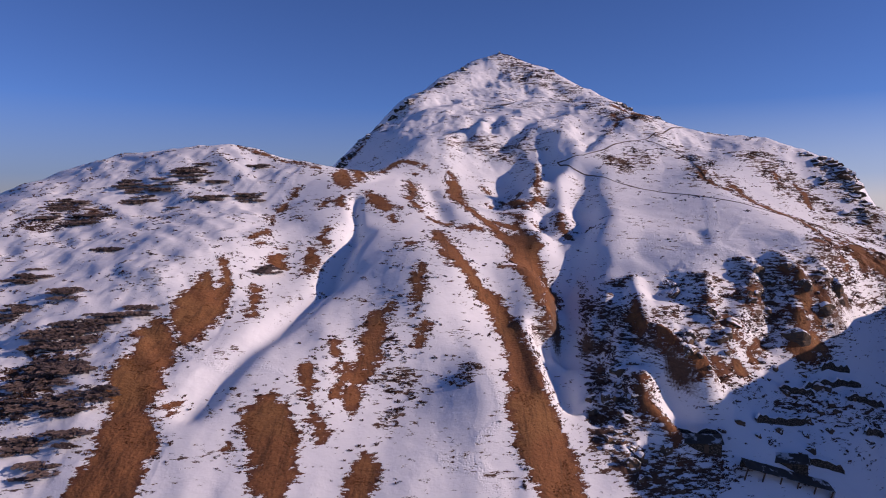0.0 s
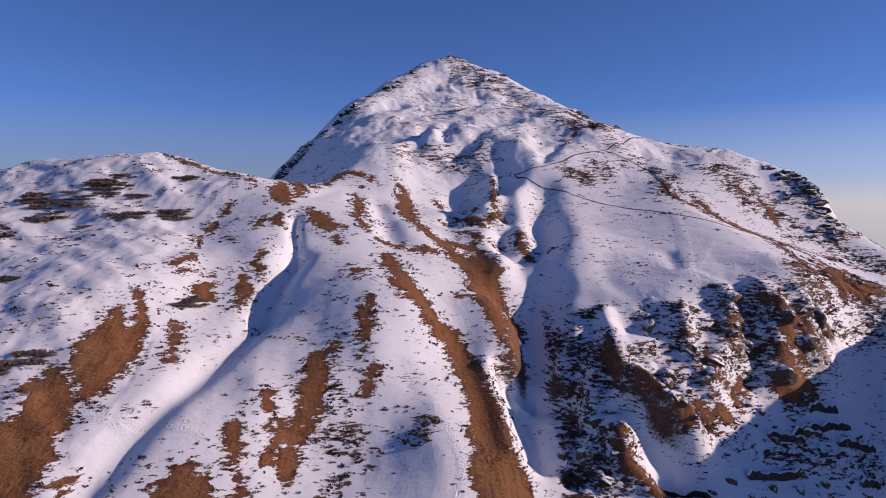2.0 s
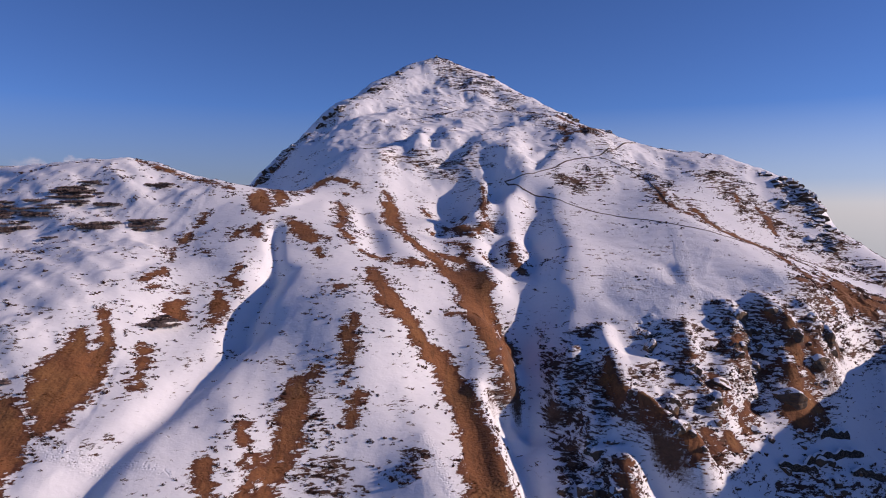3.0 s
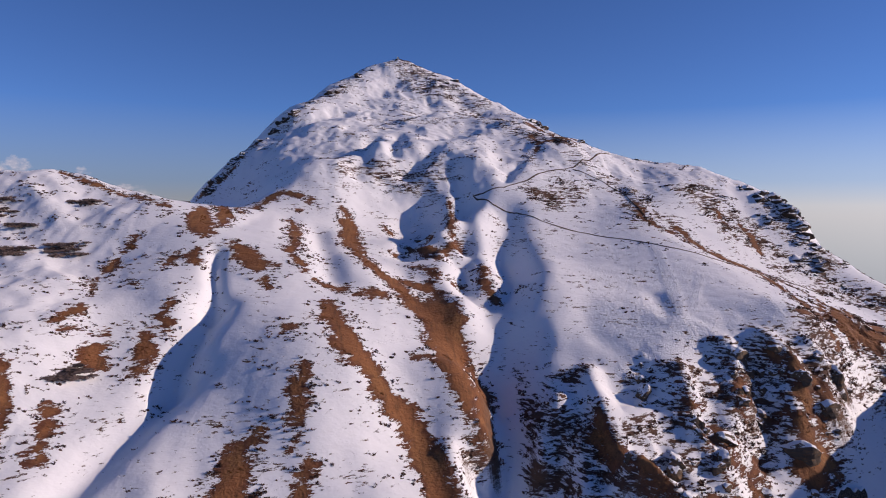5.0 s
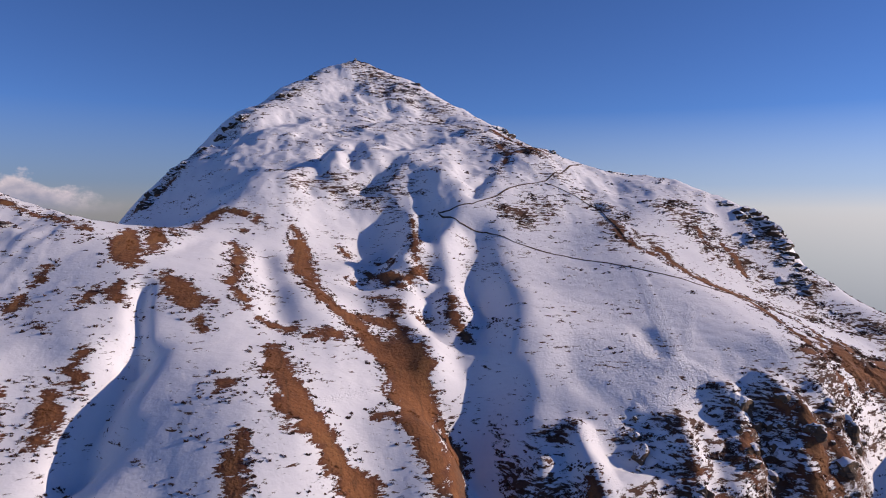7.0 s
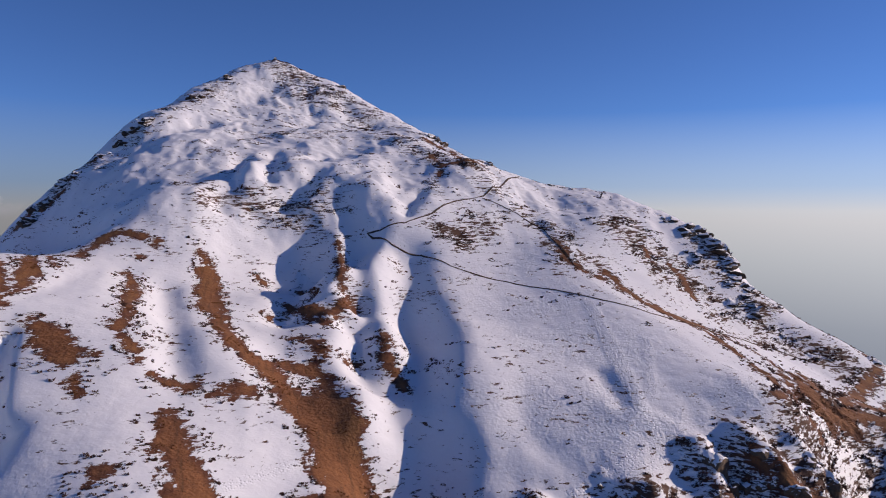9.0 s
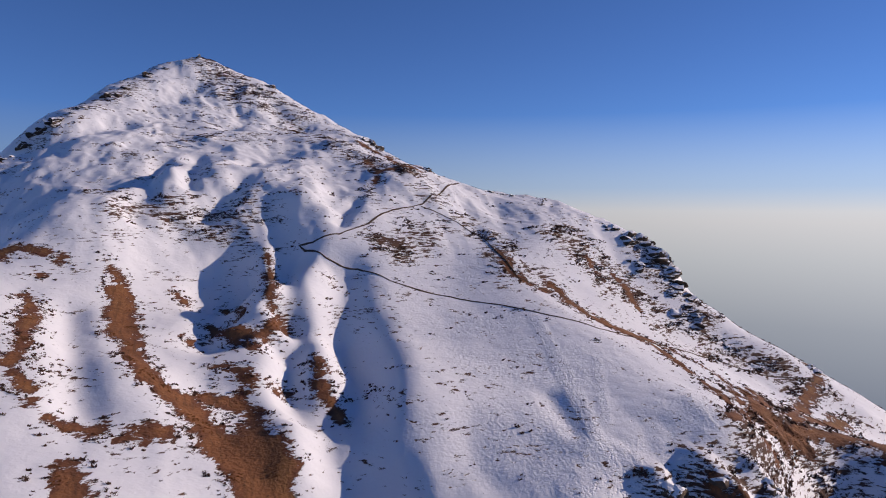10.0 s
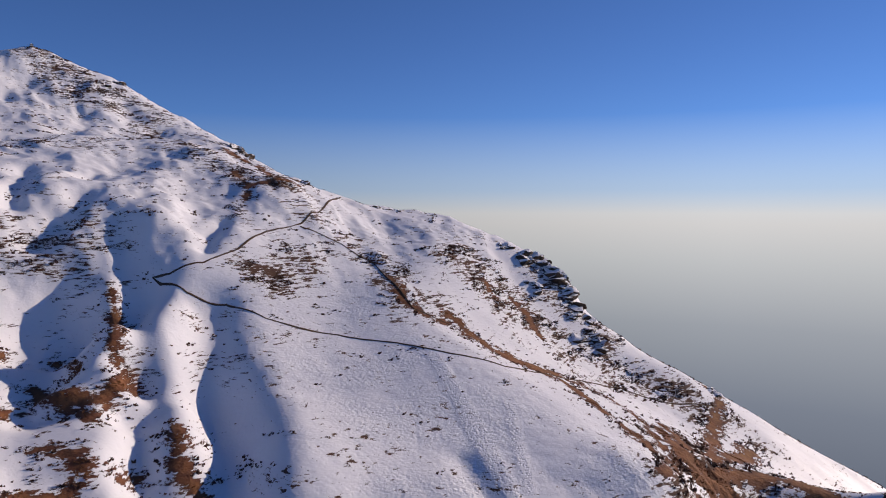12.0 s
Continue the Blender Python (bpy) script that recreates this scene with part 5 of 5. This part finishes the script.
def shed(ln):
    """A long open shed: a dark lean-to roof on posts, with a pale end board."""
    (x0, y0, _), (x1, y1, _) = ln[0], ln[-1]
    long, turn = math.hypot(x1 - x0, y1 - y0), math.atan2(y1 - y0, x1 - x0)
    cx, cy = (x0 + x1) / 2, (y0 + y1) / 2
    base, fall = height(cx, cy) - 1.3, math.atan2(height(x1, y1) - height(x0, y0), long) * 1.15
    thing = new("open_shed")
    thing.matrix_basis = Matrix.LocRotScale((cx, cy, base), Euler((0, -fall, turn)), None)
    L = long / 2
    n = 10
    bm = bmesh.new()
    rows = [[bm.verts.new((-L + long * k / n, yy_, zz_ + 0.05 * (k % 2))) for yy_, zz_ in ((-1.6, 1.7), (0.2, 2.3), (1.8, 2.8))] for k in range(n + 1)]
    for a, b in zip(rows, rows[1:]):
        for i in range(2):
            bm.faces.new((a[i], b[i], b[i + 1], a[i + 1]))
    bmesh.ops.solidify(bm, geom=bm.faces[:], thickness=0.12)
    part("roof", bm, ROOF, thing, "dark lean-to roof")
    part("back_wall", box(bmesh.new(), -L + 0.2, 1.3, -3.0, L - 0.2, 1.7, 2.5, 0.03, 4), STONE, thing)
    for k in range(6):
        px = -L + 0.4 + (long - 0.8) * k / 5
        part("post", box(bmesh.new(), px - 0.12, -1.4, -4.0, px + 0.12, -1.15, 1.75), PLANK, thing)
    part("end_board", box(bmesh.new(), L - 0.1, -1.5, -1.0, L + 0.05, 0.1, 1.8), PALE, thing, "pale board closing the end")
    return tagged(thing, "long open shed with a dark roof on posts in snow", "shed")


def stone_wall(ln):
    """A tumbled dry-stone wall with snow lying on its top."""
    r = random.Random(int(ln[0][0] * 10))
    thing = new("stone_wall")
    (x0, y0, _), (x1, y1, _) = ln[0], ln[-1]
    n = max(4, int(math.hypot(x1 - x0, y1 - y0) / 0.9))
    thing.matrix_basis = Matrix.Translation((x0, y0, height(x0, y0)))
    d = math.hypot(x1 - x0, y1 - y0)
    nx, ny = -(y1 - y0) / d, (x1 - x0) / d
    body, cap = bmesh.new(), bmesh.new()
    rb, rc = [], []
    for k in range(n + 1):
        f = k / n
        px, py = (x1 - x0) * f, (y1 - y0) * f
        g = height(x0 + px, y0 + py) - height(x0, y0)
        h = r.uniform(0.9, 1.7) if 0 < k < n else 0.5
        w = r.uniform(0.35, 0.5)
        rb.append([body.verts.new((px + nx * s, py + ny * s, g + z)) for s, z in ((-w, -0.6), (-w * 0.8, h), (w * 0.8, h + 0.1), (w, -0.6))])
        rc.append([cap.verts.new((px + nx * s, py + ny * s, g + h + z)) for s, z in ((-w * 0.7, 0.02), (-w * 0.3, 0.16), (w * 0.4, 0.22), (w * 0.85, 0.1))])
    for bm, rows in ((body, rb), (cap, rc)):
        for a, b in zip(rows, rows[1:]):
            for i in range(3):
                bm.faces.new((a[i], b[i], b[i + 1], a[i + 1]))
    part("stonework", body, STONE, thing)
    part("snow_cap", cap, SNOW, thing, "snow lying along the top")
    return tagged(thing, "tumbled dry-stone wall topped with snow", "wall", "walls in the valley")


(hx, hy, _), (kx, ky, _) = HUT[0][0], HUT[1][0]
hut(hx, hy, 9.0, 4.4, -0.25, "low stone hut with a dark pitched roof in snow")
hut(kx, ky, 8.0, 4.0, -0.1, "low stone hut below the crags, half buried in snow")
shed(WALL[0])
for ln in WALL[1:]:
    stone_wall(ln)


# ---- summit shrine ----
def shrine(x, y):
    thing = new("summit_shrine")
    thing.matrix_basis = Matrix.Translation((x, y, height(x, y) - 0.3)) @ Matrix.Diagonal((0.75, 0.75, 0.7, 1))
    part("plinth", box(bmesh.new(), -1.6, -1.3, -0.8, 1.6, 1.3, 0.5, 0.04, 2), STONE, thing)
    part("chamber", box(bmesh.new(), -0.9, -0.8, 0.5, 0.9, 0.8, 1.8, 0.02, 1), PALE, thing, "whitewashed chamber")
    bm = bmesh.new()
    bmesh.ops.create_cone(bm, cap_ends=True, segments=4, radius1=1.45, radius2=0.1, depth=0.9, matrix=Matrix.Translation((0, 0, 2.2)) @ Matrix.Rotation(math.pi / 4, 4, "Z"))
    part("roof", bm, ROOF, thing, "small pointed dark roof")
    bm = bmesh.new()
    bmesh.ops.create_cone(bm, cap_ends=True, segments=6, radius1=0.07, radius2=0.04, depth=2.6, matrix=Matrix.Translation((-2.0, 0.4, 0.7)))
    part("pole", bm, PLANK, thing, "thin wooden pole")
    tagged(thing, "small whitewashed stone shrine on the summit", "shrine")


shrine(41.0, 510.0)


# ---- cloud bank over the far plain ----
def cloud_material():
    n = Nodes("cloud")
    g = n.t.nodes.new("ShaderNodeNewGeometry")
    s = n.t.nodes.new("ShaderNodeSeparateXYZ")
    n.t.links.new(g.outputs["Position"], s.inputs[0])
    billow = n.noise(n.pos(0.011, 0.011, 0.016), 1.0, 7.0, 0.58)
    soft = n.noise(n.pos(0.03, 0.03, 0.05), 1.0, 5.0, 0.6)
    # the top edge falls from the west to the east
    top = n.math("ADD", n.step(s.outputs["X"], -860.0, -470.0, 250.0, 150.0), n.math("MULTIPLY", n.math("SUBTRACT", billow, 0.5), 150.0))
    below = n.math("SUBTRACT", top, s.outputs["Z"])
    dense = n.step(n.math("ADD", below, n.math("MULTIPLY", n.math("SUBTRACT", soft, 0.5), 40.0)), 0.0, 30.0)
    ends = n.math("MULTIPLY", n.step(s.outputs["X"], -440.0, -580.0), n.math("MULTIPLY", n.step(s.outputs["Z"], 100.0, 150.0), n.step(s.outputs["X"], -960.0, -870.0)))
    # bright top and hazy grey foot are painted into the cloud's glow
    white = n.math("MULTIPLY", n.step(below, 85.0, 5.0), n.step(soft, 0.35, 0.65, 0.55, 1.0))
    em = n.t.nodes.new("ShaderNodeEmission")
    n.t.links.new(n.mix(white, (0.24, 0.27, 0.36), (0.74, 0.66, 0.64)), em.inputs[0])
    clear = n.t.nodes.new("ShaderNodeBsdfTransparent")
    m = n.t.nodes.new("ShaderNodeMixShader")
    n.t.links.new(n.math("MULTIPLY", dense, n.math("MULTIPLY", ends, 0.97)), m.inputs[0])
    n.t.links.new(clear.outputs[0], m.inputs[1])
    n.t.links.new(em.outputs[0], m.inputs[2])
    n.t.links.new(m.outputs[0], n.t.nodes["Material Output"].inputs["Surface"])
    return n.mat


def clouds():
    """A far bank of cloud, a plain curved glowing backdrop before the haze."""
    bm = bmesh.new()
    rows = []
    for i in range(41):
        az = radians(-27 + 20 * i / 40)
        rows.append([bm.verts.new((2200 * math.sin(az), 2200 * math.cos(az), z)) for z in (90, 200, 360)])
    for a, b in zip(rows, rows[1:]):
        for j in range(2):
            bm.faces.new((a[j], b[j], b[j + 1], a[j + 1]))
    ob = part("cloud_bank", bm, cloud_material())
    tagged(ob, "distant glowing backdrop painted as a white cloud bank above the haze", "cloud", kind="structure")
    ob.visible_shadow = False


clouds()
